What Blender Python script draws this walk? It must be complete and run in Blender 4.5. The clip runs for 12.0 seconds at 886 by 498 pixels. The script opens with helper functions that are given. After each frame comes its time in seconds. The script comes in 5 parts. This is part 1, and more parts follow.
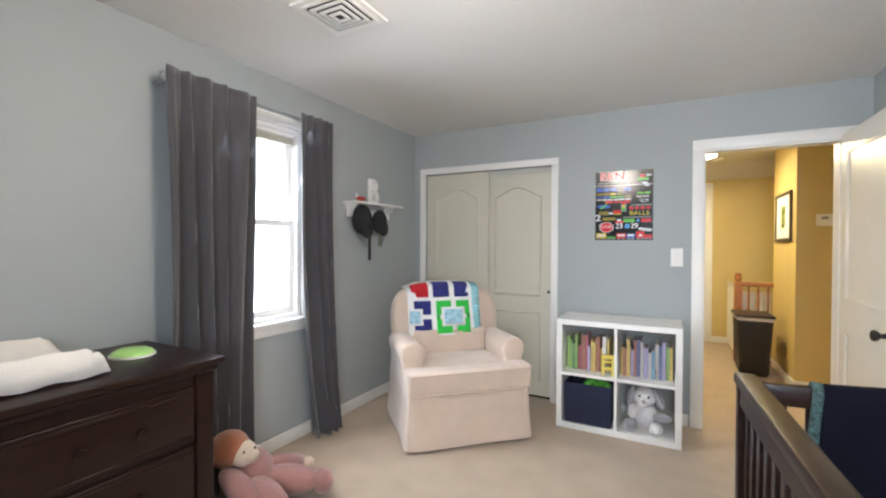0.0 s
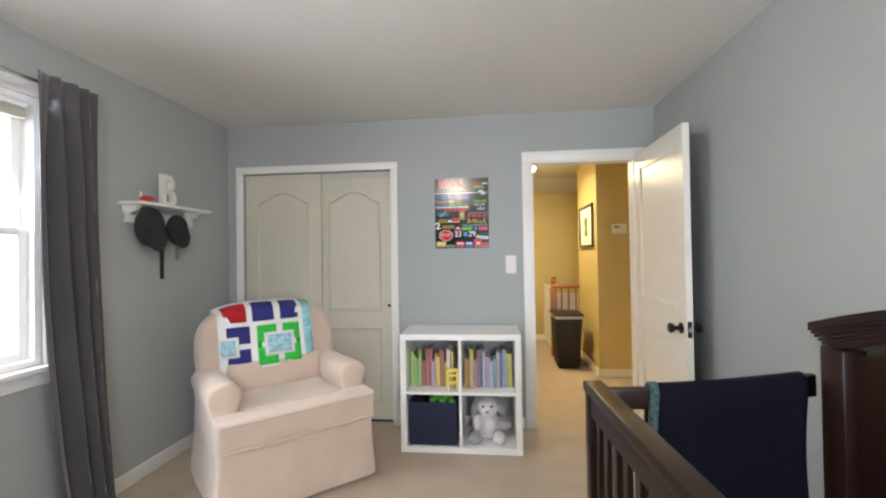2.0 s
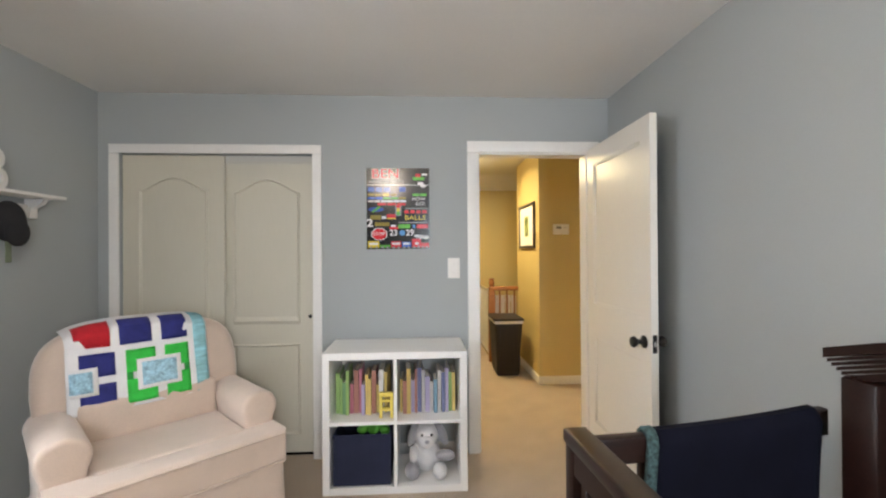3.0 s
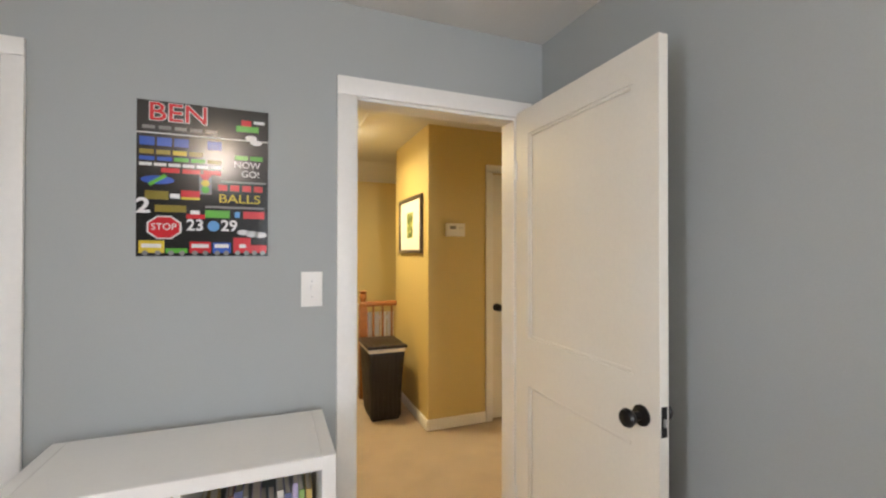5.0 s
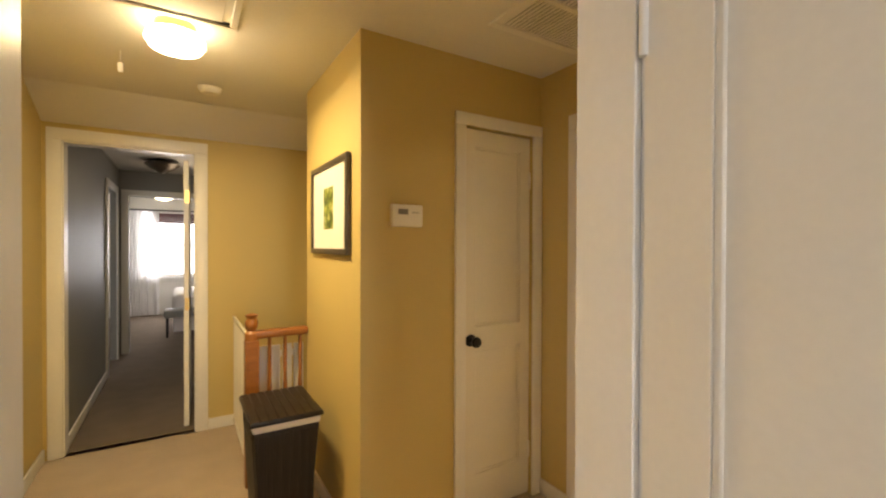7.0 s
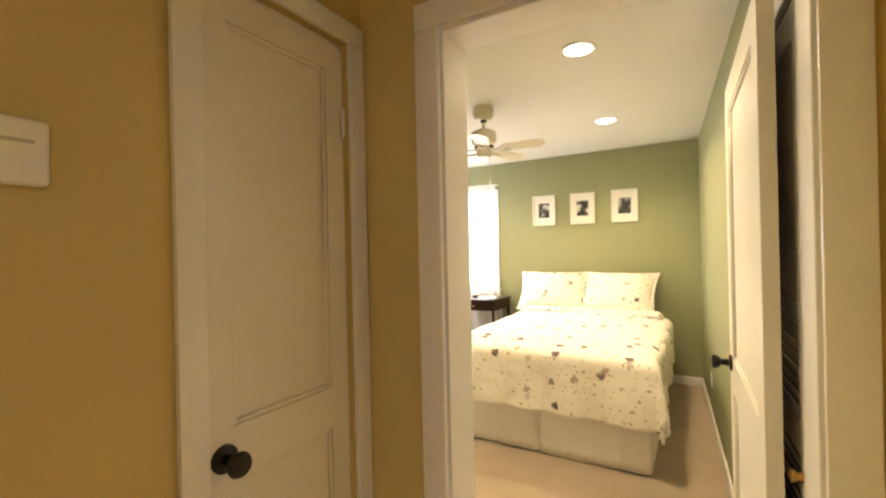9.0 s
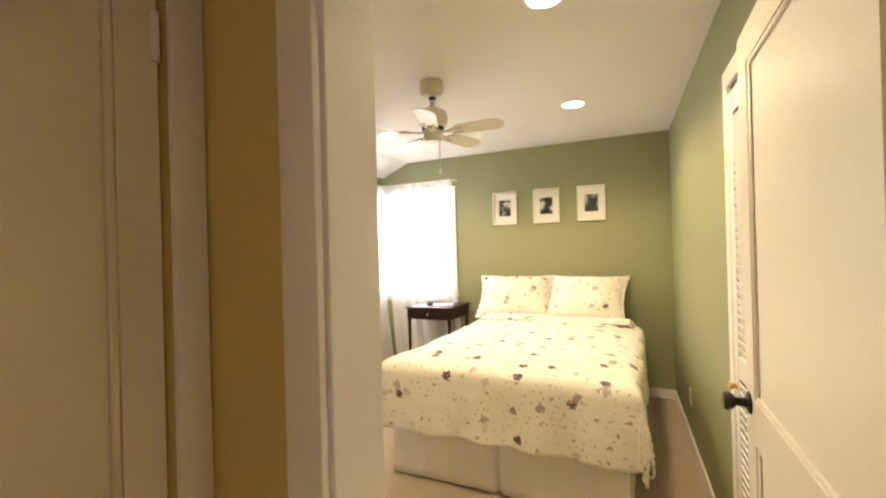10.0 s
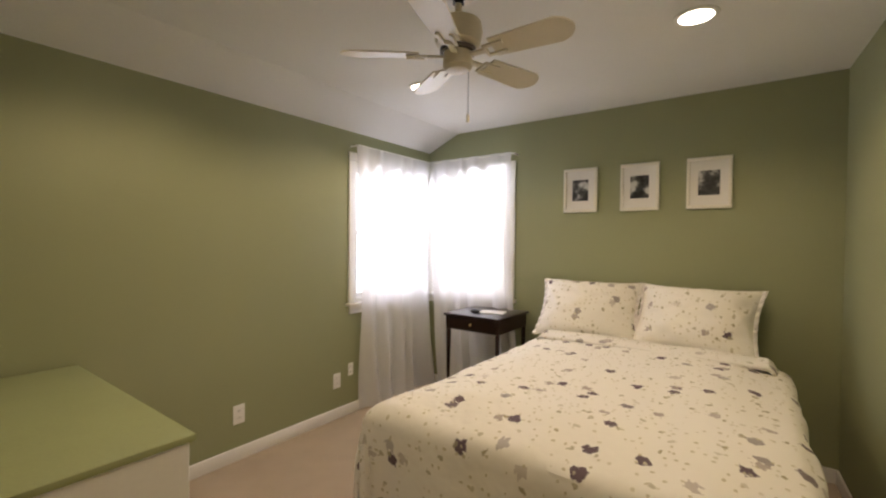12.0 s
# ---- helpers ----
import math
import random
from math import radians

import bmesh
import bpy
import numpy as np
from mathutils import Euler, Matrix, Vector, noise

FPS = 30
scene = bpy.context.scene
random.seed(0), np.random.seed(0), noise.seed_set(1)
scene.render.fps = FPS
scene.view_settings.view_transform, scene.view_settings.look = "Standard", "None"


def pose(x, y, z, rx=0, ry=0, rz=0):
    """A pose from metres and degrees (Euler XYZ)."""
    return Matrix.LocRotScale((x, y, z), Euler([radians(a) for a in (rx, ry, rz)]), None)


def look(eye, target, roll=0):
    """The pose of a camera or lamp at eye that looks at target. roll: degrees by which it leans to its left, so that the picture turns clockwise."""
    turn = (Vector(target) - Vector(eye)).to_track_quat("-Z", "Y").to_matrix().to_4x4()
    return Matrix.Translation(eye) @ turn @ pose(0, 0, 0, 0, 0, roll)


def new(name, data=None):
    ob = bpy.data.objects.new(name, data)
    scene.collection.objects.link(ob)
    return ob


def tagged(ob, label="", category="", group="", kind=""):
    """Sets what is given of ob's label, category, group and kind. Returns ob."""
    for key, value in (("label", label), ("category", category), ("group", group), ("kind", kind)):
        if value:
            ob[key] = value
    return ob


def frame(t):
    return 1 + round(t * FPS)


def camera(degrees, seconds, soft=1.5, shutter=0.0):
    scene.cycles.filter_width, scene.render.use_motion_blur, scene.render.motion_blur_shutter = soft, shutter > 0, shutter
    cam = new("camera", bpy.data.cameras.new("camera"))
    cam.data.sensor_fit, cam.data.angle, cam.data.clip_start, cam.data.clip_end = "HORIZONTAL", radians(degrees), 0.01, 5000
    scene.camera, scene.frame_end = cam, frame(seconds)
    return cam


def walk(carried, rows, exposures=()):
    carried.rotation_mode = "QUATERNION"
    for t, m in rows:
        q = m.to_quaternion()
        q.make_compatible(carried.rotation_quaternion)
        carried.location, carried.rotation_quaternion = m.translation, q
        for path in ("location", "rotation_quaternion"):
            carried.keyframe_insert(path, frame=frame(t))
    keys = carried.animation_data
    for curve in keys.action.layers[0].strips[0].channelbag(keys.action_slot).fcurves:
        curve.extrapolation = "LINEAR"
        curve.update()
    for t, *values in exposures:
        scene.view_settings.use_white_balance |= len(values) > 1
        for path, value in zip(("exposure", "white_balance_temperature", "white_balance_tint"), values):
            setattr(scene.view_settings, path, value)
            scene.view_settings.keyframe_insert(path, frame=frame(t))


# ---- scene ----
cam = camera(92.1, 12.0, soft=2.2)
PATH = [
    (0, (0.342, 0.943, 1.326), (-0.596, 2.709, 1.304), 0.3),
    (0.5, (0.29, 0.985, 1.341), (-0.458, 2.84, 1.311), 0.2),
    (1, (0.238, 1.035, 1.344), (-0.309, 2.958, 1.332), 0.1),
    (1.5, (0.232, 1.114, 1.328), (-0.13, 3.081, 1.347), -0.5),
    (2, (0.224, 1.256, 1.322), (0.01, 3.245, 1.347), -0.9),
    (2.5, (0.192, 1.458, 1.338), (0.119, 3.457, 1.351), -0.4),
    (3, (0.156, 1.693, 1.353), (0.269, 3.69, 1.362), -0.4),
    (3.5, (0.156, 1.942, 1.363), (0.446, 3.921, 1.393), -0.7),
    (3.7, (0.154, 2.041, 1.39), (0.522, 4.007, 1.404), -0.3),
    (5.5, (0.331, 3.134, 1.378), (1.143, 4.962, 1.393), -0.1),
    (6, (0.425, 3.467, 1.399), (1.297, 5.267, 1.401), 0.2),
    (6.5, (0.535, 3.802, 1.405), (1.486, 5.561, 1.417), 0.7),
    (7, (0.689, 4.127, 1.425), (1.732, 5.833, 1.407), 0.2),
    (7.5, (0.837, 4.42, 1.417), (2.053, 6.008, 1.407), -0.1),
    (7.7, (0.903, 4.529, 1.412), (2.204, 6.048, 1.401), -0.0),
    (9.3, (1.524, 5.071, 1.392), (3.301, 5.989, 1.403), -1.7),
    (9.5, (1.62, 5.094, 1.39), (3.417, 5.971, 1.405), -1.8),
    (10, (1.907, 5.162, 1.395), (3.711, 6.025, 1.4), -1.5),
    (10.5, (2.177, 5.21, 1.4), (3.967, 6.102, 1.409), -0.3),
    (11, (2.422, 5.267, 1.407), (4.163, 6.251, 1.391), 0.3),
    (11.5, (2.667, 5.312, 1.415), (4.336, 6.413, 1.382), 0.2),
    (12, (2.877, 5.398, 1.403), (4.497, 6.57, 1.367), 0.6),
]
walk(cam, [(t, look(eye, target, roll)) for t, eye, target, roll in PATH],
     [(0, 0.46, 6150, 12), (3.5, 0.22, 6500, 14), (5.5, 0.12, 6650, 15), (6.3, -0.02, 6900, 15), (7, 0.05, 7300, 17), (7.7, 0.1, 7300, 17), (9.3, 0.0, 6900, 14),
      (10, -0.3, 6850, 15), (10.5, -0.64, 6700, 16), (11, -0.95, 6500, 18), (11.5, -1.24, 6400, 19), (12, -1.53, 6300, 20)])

# ---- world and light ----
world = bpy.data.worlds.new("world")
scene.world = world
world.use_nodes = True
wn = world.node_tree.nodes
sky = wn.new("ShaderNodeTexSky")
sky.sky_type, sky.sun_disc = "NISHITA", False
sky.sun_elevation, sky.sun_rotation = radians(48), radians(200)
world.node_tree.links.new(sky.outputs[0], wn["Background"].inputs[0])
wn["Background"].inputs[1].default_value = 0.12


def lamp(name, kind, m, power, color, size=0.1, size_y=None):
    d = bpy.data.lights.new(name, kind)
    d.energy, d.color = power, color
    if kind == "AREA":
        d.shape = "RECTANGLE" if size_y else "DISK"
        d.size = size
        if size_y:
            d.size_y = size_y
    elif kind == "SUN":
        d.angle = radians(12)
    else:
        d.shadow_soft_size = size
    ob = new(name, d)
    ob.matrix_world = m
    return ob


DAY, WARM = (0.86, 0.93, 1.0), (1.0, 0.82, 0.45)
lamp("sun", "SUN", look((0, 0, 8), (2, 3, 0)), 1.0, (1, 0.95, 0.88))
lamp("nursery_daylight", "AREA", look((-1.97, 2.72, 1.5), (1, 3.2, 0.0)), 31, DAY, 0.75, 1.25).data.spread = radians(130)
# daylight of an unseen, assumed rear window; lifts the north wall and floor
lamp("assumed_south_daylight", "AREA", look((0.87, -0.42, 1.5), (0.1, 4.5, 0.5)), 31, DAY, 0.7, 1.2).data.spread = radians(130)
lamp("nursery_lamp_light", "POINT", pose(-0.22, 1.95, 2.2), 26, (1, 0.89, 0.77), 0.14)
lamp("hall_lamp_light", "AREA", pose(0.668, 6.34, 2.252), 27, WARM, 0.22)
lamp("bedroom_daylight_west", "AREA", look((5.72, 8.07, 1.5), (5.72, 5, 0.6)), 34, (0.92, 0.95, 1), 0.9, 1.2).data.spread = radians(140)
lamp("bedroom_daylight_north", "AREA", look((6.31, 7.53, 1.5), (3, 7.3, 0.6)), 34, (0.92, 0.95, 1), 0.8, 1.2).data.spread = radians(140)
DOWNLIGHTS = [(3.7, 7.16), (5.1, 5.62), (5.1, 7.19), (3.68, 5.52)]
for lx, ly in DOWNLIGHTS:
    sp = lamp("downlight_beam", "SPOT", pose(lx, ly, 2.385), 68, (1.0, 0.78, 0.46), 0.06)
    sp.data.spot_size, sp.data.spot_blend = radians(150), 0.5
lamp("far_room_daylight", "AREA", look((0.5, 14.6, 1.4), (0.5, 9, 1)), 50, DAY, 1.3, 1.3)
# small warm fill added on the landing; the bowl lamp there is unlit
lamp("landing_fill_light", "POINT", pose(0.75, 10.0, 2.1), 3, (1, 0.85, 0.62), 0.1)

# ---- materials ----


def mat(name, color, rough=0.6, var=0.08, scale=6.0, fine=120.0, bump=0.15, metal=0.0, dist=0.002, spec=0.5, sheen=0.0, stretch=(1, 1, 1)):
    m = bpy.data.materials.new(name)
    m.use_nodes = True
    nt = m.node_tree
    b = nt.nodes["Principled BSDF"]
    tc = nt.nodes.new("ShaderNodeTexCoord")
    mp = nt.nodes.new("ShaderNodeMapping")
    mp.inputs["Scale"].default_value = stretch
    nt.links.new(tc.outputs["Object"], mp.inputs[0])
    big, small = nt.nodes.new("ShaderNodeTexNoise"), nt.nodes.new("ShaderNodeTexNoise")
    big.inputs["Scale"].default_value, small.inputs["Scale"].default_value = scale, fine
    big.inputs["Detail"].default_value, small.inputs["Detail"].default_value = 3, 4
    nt.links.new(mp.outputs[0], big.inputs[0])
    nt.links.new(mp.outputs[0], small.inputs[0])
    add = nt.nodes.new("ShaderNodeMath")
    add.operation = "MULTIPLY_ADD"
    add.inputs[1].default_value = 0.5
    nt.links.new(small.outputs["Fac"], add.inputs[0])
    half = nt.nodes.new("ShaderNodeMath")
    half.operation = "MULTIPLY"
    half.inputs[1].default_value = 0.5
    nt.links.new(big.outputs["Fac"], half.inputs[0])
    nt.links.new(half.outputs[0], add.inputs[2])
    ramp = nt.nodes.new("ShaderNodeValToRGB")
    ramp.color_ramp.elements[0].position, ramp.color_ramp.elements[1].position = 0.3, 0.7
    ramp.color_ramp.elements[0].color = (*[c * (1 - var) for c in color], 1)
    ramp.color_ramp.elements[1].color = (*[min(1, c * (1 + var)) for c in color], 1)
    nt.links.new(add.outputs[0], ramp.inputs[0])
    nt.links.new(ramp.outputs[0], b.inputs["Base Color"])
    b.inputs["Roughness"].default_value, b.inputs["Metallic"].default_value = rough, metal
    b.inputs["Specular IOR Level"].default_value = spec
    b.inputs["Sheen Weight"].default_value = sheen
    if bump:
        bp = nt.nodes.new("ShaderNodeBump")
        bp.inputs["Strength"].default_value, bp.inputs["Distance"].default_value = bump, dist
        nt.links.new(small.outputs["Fac"], bp.inputs["Height"])
        nt.links.new(bp.outputs[0], b.inputs["Normal"])
    return m


def glow(name, color, strength):
    m = bpy.data.materials.new(name)
    m.use_nodes = True
    b = m.node_tree.nodes["Principled BSDF"]
    b.inputs["Base Color"].default_value = (*color, 1)
    b.inputs["Emission Color"].default_value = (*color, 1)
    b.inputs["Emission Strength"].default_value = strength
    return m


M_BLUE = mat("blue_grey_wall_paint", (0.37, 0.395, 0.395), 0.65, 0.03, 1.5, 240, 0.12, dist=0.001)
M_GOLD = mat("gold_wall_paint", (0.58, 0.452, 0.185), 0.6, 0.03, 1.5, 240, 0.12, dist=0.001)
M_GREEN = mat("sage_wall_paint", (0.285, 0.3, 0.165), 0.6, 0.03, 1.5, 240, 0.12, dist=0.001)
# grey wall paint; also the sheets that imitate shade behind slats
M_GREY = mat("grey_paint_and_slat_shade", (0.24, 0.24, 0.23), 0.5, 0.03, 1.5, 240, 0.12, dist=0.001)
M_CEIL = mat("ceiling_paint", (0.74, 0.73, 0.71), 0.85, 0.03, 2, 90, 0.25, dist=0.002)
M_WHITE = mat("white_trim_paint", (0.8, 0.79, 0.76), 0.35, 0.03, 4, 60, 0.06, dist=0.001)
M_DOOR = mat("white_door_paint", (0.78, 0.75, 0.68), 0.32, 0.03, 3, 70, 0.08, dist=0.001)
M_CLOSET = mat("cream_door_paint", (0.6, 0.57, 0.47), 0.45, 0.03, 3, 90, 0.12, dist=0.001, stretch=(1, 1, 0.1))
M_CARPET = mat("beige_carpet", (0.49, 0.385, 0.275), 0.95, 0.16, 5, 330, 0.9, dist=0.006, spec=0.1, sheen=0.3)
M_CARPET2 = mat("grey_brown_carpet", (0.22, 0.175, 0.14), 0.95, 0.14, 5, 330, 0.9, dist=0.006, spec=0.1)
M_DARK = mat("espresso_wood", (0.017, 0.0065, 0.0045), 0.34, 0.45, 9, 60, 0.1, dist=0.001, spec=0.3, stretch=(0.3, 4, 4))
M_OAK = mat("orange_oak", (0.3, 0.115, 0.03), 0.35, 0.3, 9, 60, 0.1, dist=0.001, stretch=(1, 4, 4))
M_SHELF = mat("white_laminate", (0.82, 0.81, 0.78), 0.35, 0.02, 4, 60, 0.03)
# black metal; also strips and sheets that stand for shade in gaps
M_BLACK = mat("black_metal_and_gap_shade", (0.012, 0.011, 0.011), 0.3, 0.2, 20, 90, 0.05, metal=0.4)
M_STEEL = mat("brushed_steel", (0.5, 0.5, 0.5), 0.35, 0.1, 20, 120, 0.05, metal=1.0)
M_BRASS = mat("brass", (0.7, 0.5, 0.2), 0.3, 0.1, 20, 120, 0.05, metal=1.0)
M_UPH = mat("cream_microsuede", (0.62, 0.5, 0.41), 0.85, 0.1, 7, 260, 0.25, dist=0.002, spec=0.2, sheen=0.4)
M_GREYCLOTH = mat("grey_curtain_cloth", (0.078, 0.075, 0.082), 0.85, 0.2, 4, 350, 0.25, dist=0.001, spec=0.15, sheen=0.35)
M_NAVY = mat("navy_cloth", (0.004, 0.0045, 0.011), 0.9, 0.3, 9, 300, 0.3, spec=0.15)
M_PLASTIC = mat("white_plastic", (0.8, 0.79, 0.76), 0.3, 0.02, 9, 90, 0.02)

# ---- mesh helpers ----


def bm_box(bm, x0, x1, y0, y1, z0, z1, bevel=0.0, seg=1):
    r = bmesh.ops.create_cube(bm, size=1)
    for v in r["verts"]:
        v.co = Vector((x0 + (v.co.x + 0.5) * (x1 - x0), y0 + (v.co.y + 0.5) * (y1 - y0), z0 + (v.co.z + 0.5) * (z1 - z0)))
    if bevel:
        es = {e for v in r["verts"] for e in v.link_edges}
        bmesh.ops.bevel(bm, geom=list(es), offset=bevel, segments=seg, affect="EDGES", profile=0.5)
    return bm


def box(x0, x1, y0, y1, z0, z1, bevel=0.0, seg=1):
    return bm_box(bmesh.new(), x0, x1, y0, y1, z0, z1, bevel, seg)


def rod(p0, p1, r0, r1=None, n=14, bm=None):
    bm = bm or bmesh.new()
    p0, p1 = Vector(p0), Vector(p1)
    d = p1 - p0
    m = Matrix.Translation((p0 + p1) / 2) @ d.to_track_quat("Z", "Y").to_matrix().to_4x4()
    bmesh.ops.create_cone(bm, cap_ends=True, segments=n, radius1=r0, radius2=r0 if r1 is None else r1, depth=d.length, matrix=m)
    return bm


def lathe(profile, at=(0, 0, 0), n=24, turn=None, bm=None, cap=True):
    """Profile of (radius, height) turned about z, then turned by a matrix and moved."""
    bm = bm or bmesh.new()
    m = Matrix.Translation(at) @ (turn or Matrix.Identity(4))
    rings = []
    for r, h in profile:
        rings.append([bm.verts.new(m @ Vector((r * math.cos(2 * math.pi * i / n), r * math.sin(2 * math.pi * i / n), h))) for i in range(n)])
    for a, b in zip(rings, rings[1:]):
        for i in range(n):
            bm.faces.new((a[i], a[(i + 1) % n], b[(i + 1) % n], b[i]))
    if cap:
        bm.faces.new(rings[0][::-1])
        bm.faces.new(rings[-1])
    bmesh.ops.recalc_face_normals(bm, faces=bm.faces)
    return bm


def sheet(f, nu, nv, bm=None, uv=None):
    """A grid of f(u, v), u and v from 0 to 1; uv gives cloth metres."""
    bm = bm or bmesh.new()
    vs = [[bm.verts.new(f(i / nu, j / nv)) for j in range(nv + 1)] for i in range(nu + 1)]
    lay = bm.loops.layers.uv.verify() if uv else None
    for i in range(nu):
        for j in range(nv):
            fc = bm.faces.new((vs[i][j], vs[i + 1][j], vs[i + 1][j + 1], vs[i][j + 1]))
            if uv:
                for lp, (a, b) in zip(fc.loops, ((i, j), (i + 1, j), (i + 1, j + 1), (i, j + 1))):
                    lp[lay].uv = uv(a / nu, b / nv)
    return bm


def ball(bm, c, r, turn=None, seg=16, mi=0):
    m = Matrix.Translation(c) @ (turn or Matrix.Identity(4)) @ Matrix.Diagonal((*r, 1))
    res = bmesh.ops.create_uvsphere(bm, u_segments=seg, v_segments=seg // 2 + 2, radius=1, matrix=m)
    for f in {f for v in res["verts"] for f in v.link_faces}:
        f.material_index = mi
    return bm


def prism(points, y0, y1, bevel=0.0, seg=2):
    """An outline in x and z, drawn out along y."""
    bm = bmesh.new()
    f = bm.faces.new([bm.verts.new((x, y0, z)) for x, z in points])
    ex = bmesh.ops.extrude_face_region(bm, geom=[f])
    vs = [v for v in ex["geom"] if isinstance(v, bmesh.types.BMVert)]
    bmesh.ops.translate(bm, verts=vs, vec=(0, y1 - y0, 0))
    bmesh.ops.recalc_face_normals(bm, faces=bm.faces)
    if bevel:
        es = [e for e in bm.edges if abs(e.verts[0].co.y - e.verts[1].co.y) < 1e-6]
        bmesh.ops.bevel(bm, geom=es, offset=bevel, segments=seg, affect="EDGES", profile=0.5)
    return bm


def mesh(name, bm, materials, smooth=True):
    me = bpy.data.meshes.new(name)
    bm.to_mesh(me)
    bm.free()
    for m in materials if isinstance(materials, (list, tuple)) else [materials]:
        me.materials.append(m)
    if smooth:
        me.polygons.foreach_set("use_smooth", [True] * len(me.polygons))
        me.set_sharp_from_angle(angle=radians(38))
    return me


def part(name, bm, material, parent, label="", m=None, thick=0.0):
    ob = new(name, mesh(name, bm, material))
    ob.parent = parent
    if m:
        ob.matrix_basis = m
    if thick:
        so = ob.modifiers.new("thickness", "SOLIDIFY")
        so.thickness, so.offset = thick, 0
    return tagged(ob, label)


def thing(name, label, category, m=None, group="", kind=""):
    ob = new(name)
    ob.empty_display_size = 0.1
    if m:
        ob.matrix_basis = m
    return tagged(ob, label, category, group, kind)


def single(name, bm, material, label, category, m=None, group="", kind="", thick=0.0):
    ob = part(name, bm, material, None, label, m, thick)
    return tagged(ob, "", category, group, kind)


def pane_pieces(a0, a1, z0, z1, holes):
    """The rectangles of a wall from a0 to a1 that are left between its holes, which do not overlap along it."""
    out, a = [], a0
    for h0, h1, hz0, hz1 in sorted(holes):
        if h0 > a:
            out.append((a, h0, z0, z1))
        if hz0 > z0:
            out.append((h0, h1, z0, hz0))
        if hz1 < z1:
            out.append((h0, h1, hz1, z1))
        a = h1
    if a < a1:
        out.append((a, a1, z0, z1))
    return out


def wall(name, axis, c0, c1, a0, a1, z1, material, label, holes=(), z0=0.0):
    """A wall whose thickness runs from c0 to c1 along axis."""
    bm = bmesh.new()
    for b0, b1, s0, s1 in pane_pieces(a0, a1, z0, z1, holes):
        if axis == "x":
            bm_box(bm, c0, c1, b0, b1, s0, s1)
        else:
            bm_box(bm, b0, b1, c0, c1, s0, s1)
    bmesh.ops.remove_doubles(bm, verts=bm.verts, dist=1e-5)
    return single(name, bm, material, label, "wall", kind="structure")


def casing(name, axis, face, out, a0, a1, top, w=0.07, t=0.018, bottom=0.0, sill=False, label="white painted door casing", ear=(1, 1)):
    """Boards round an opening from a0 to a1 on the wall's face; out is +1 or -1, the way they stand proud."""
    ob = thing(name, label, "trim", kind="structure")
    lo, hi = sorted((face, face + out * t))

    def board(n, b0, b1, s0, s1):
        bm = box(lo, hi, b0, b1, s0, s1, 0.004, 2) if axis == "x" else box(b0, b1, lo, hi, s0, s1, 0.004, 2)
        part(n, bm, M_WHITE, ob)
    if ear[0]:
        board("side_board", a0 - w, a0, bottom, top)
    if ear[1]:
        board("side_board", a1, a1 + w, bottom, top)
    board("head_board", a0 - w * ear[0], a1 + w * ear[1], top, top + w)
    return ob


def lining(name, axis, c0, c1, a0, a1, top, t=0.02):
    """The jambs and head that line an opening through a wall."""
    ob = thing(name, "white painted door jamb", "trim", kind="structure")
    for n, b0, b1, s0, s1 in (("jamb", a0, a0 + t, 0, top), ("jamb", a1 - t, a1, 0, top), ("head", a0 + t, a1 - t, top - t, top)):
        part(n, box(c0, c1, b0, b1, s0, s1, 0.002) if axis == "x" else box(b0, b1, c0, c1, s0, s1, 0.002), M_WHITE, ob)
    return ob


def skirting(axis, face, out, a0, a1, h=0.085, t=0.014):
    lo, hi = sorted((face, face + out * t))
    bm = box(lo, hi, a0, a1, 0, h, 0.004, 2) if axis == "x" else box(a0, a1, lo, hi, 0, h, 0.004, 2)
    return single("baseboard", bm, M_WHITE, "white painted baseboard along the wall", "baseboard", kind="structure")


# ---- large structure ----
NX0, NX1, NY0, NY1 = -1.89, 1.452, -0.35, 4.543
HY0, HX0, HX1, HY1 = 4.66, -0.09, 2.455, 7.864
BX0, BX1, BY1 = 2.6, 6.26, 8.02
CEIL, BCEIL = 2.385, 2.425
D0, D1 = 0.545, 1.315

floor = bmesh.new()
for x0, x1, y0, y1 in ((-2.1, 2.53, -0.5, 4.6), (-0.2, 2.53, 4.6, 6.9), (-0.2, 1.045, 6.9, 7.92)):
    bm_box(floor, x0, x1, y0, y1, -0.2, 0)
bm_box(floor, 2.53, 6.4, 4.5, 8.2, -0.2, 0)
single("floor", floor, M_CARPET, "beige cut-pile wall-to-wall carpet", "floor", kind="structure")
single("floor_landing", box(-1.0, 2.2, 7.92, 14.8, -0.2, 0), M_CARPET2, "grey-brown carpet in the far rooms", "floor", kind="structure")

# nursery
wall("wall_west", "x", NX0 - 0.14, NX0, NY0 - 0.1, NY1 + 0.7, CEIL, M_BLUE, "blue-grey painted wall with a curtained window", [(2.33, 3.07, 0.83, 2.09)])
wall("wall_north", "y", NY1, NY1 + 0.058, NX0, NX1 + 0.06, CEIL, M_BLUE, "blue-grey painted wall with closet and doorway", [(-1.758, -0.538, 0, 1.995), (D0, D1, 0, 2.02)])
wall("wall_east", "x", NX1, NX1 + 0.06, NY0, NY1, CEIL, M_BLUE, "blue-grey painted wall behind the crib")
wall("wall_south", "y", NY0 - 0.1, NY0, NX0, NX1 + 0.06, CEIL, M_BLUE, "blue-grey painted wall with an unseen, assumed window", [(0.5, 1.24, 0.83, 2.09)])
single("ceiling", box(NX0, NX1, NY0, NY1, CEIL, CEIL + 0.1), M_CEIL, "white painted flat ceiling", "ceiling", kind="structure")
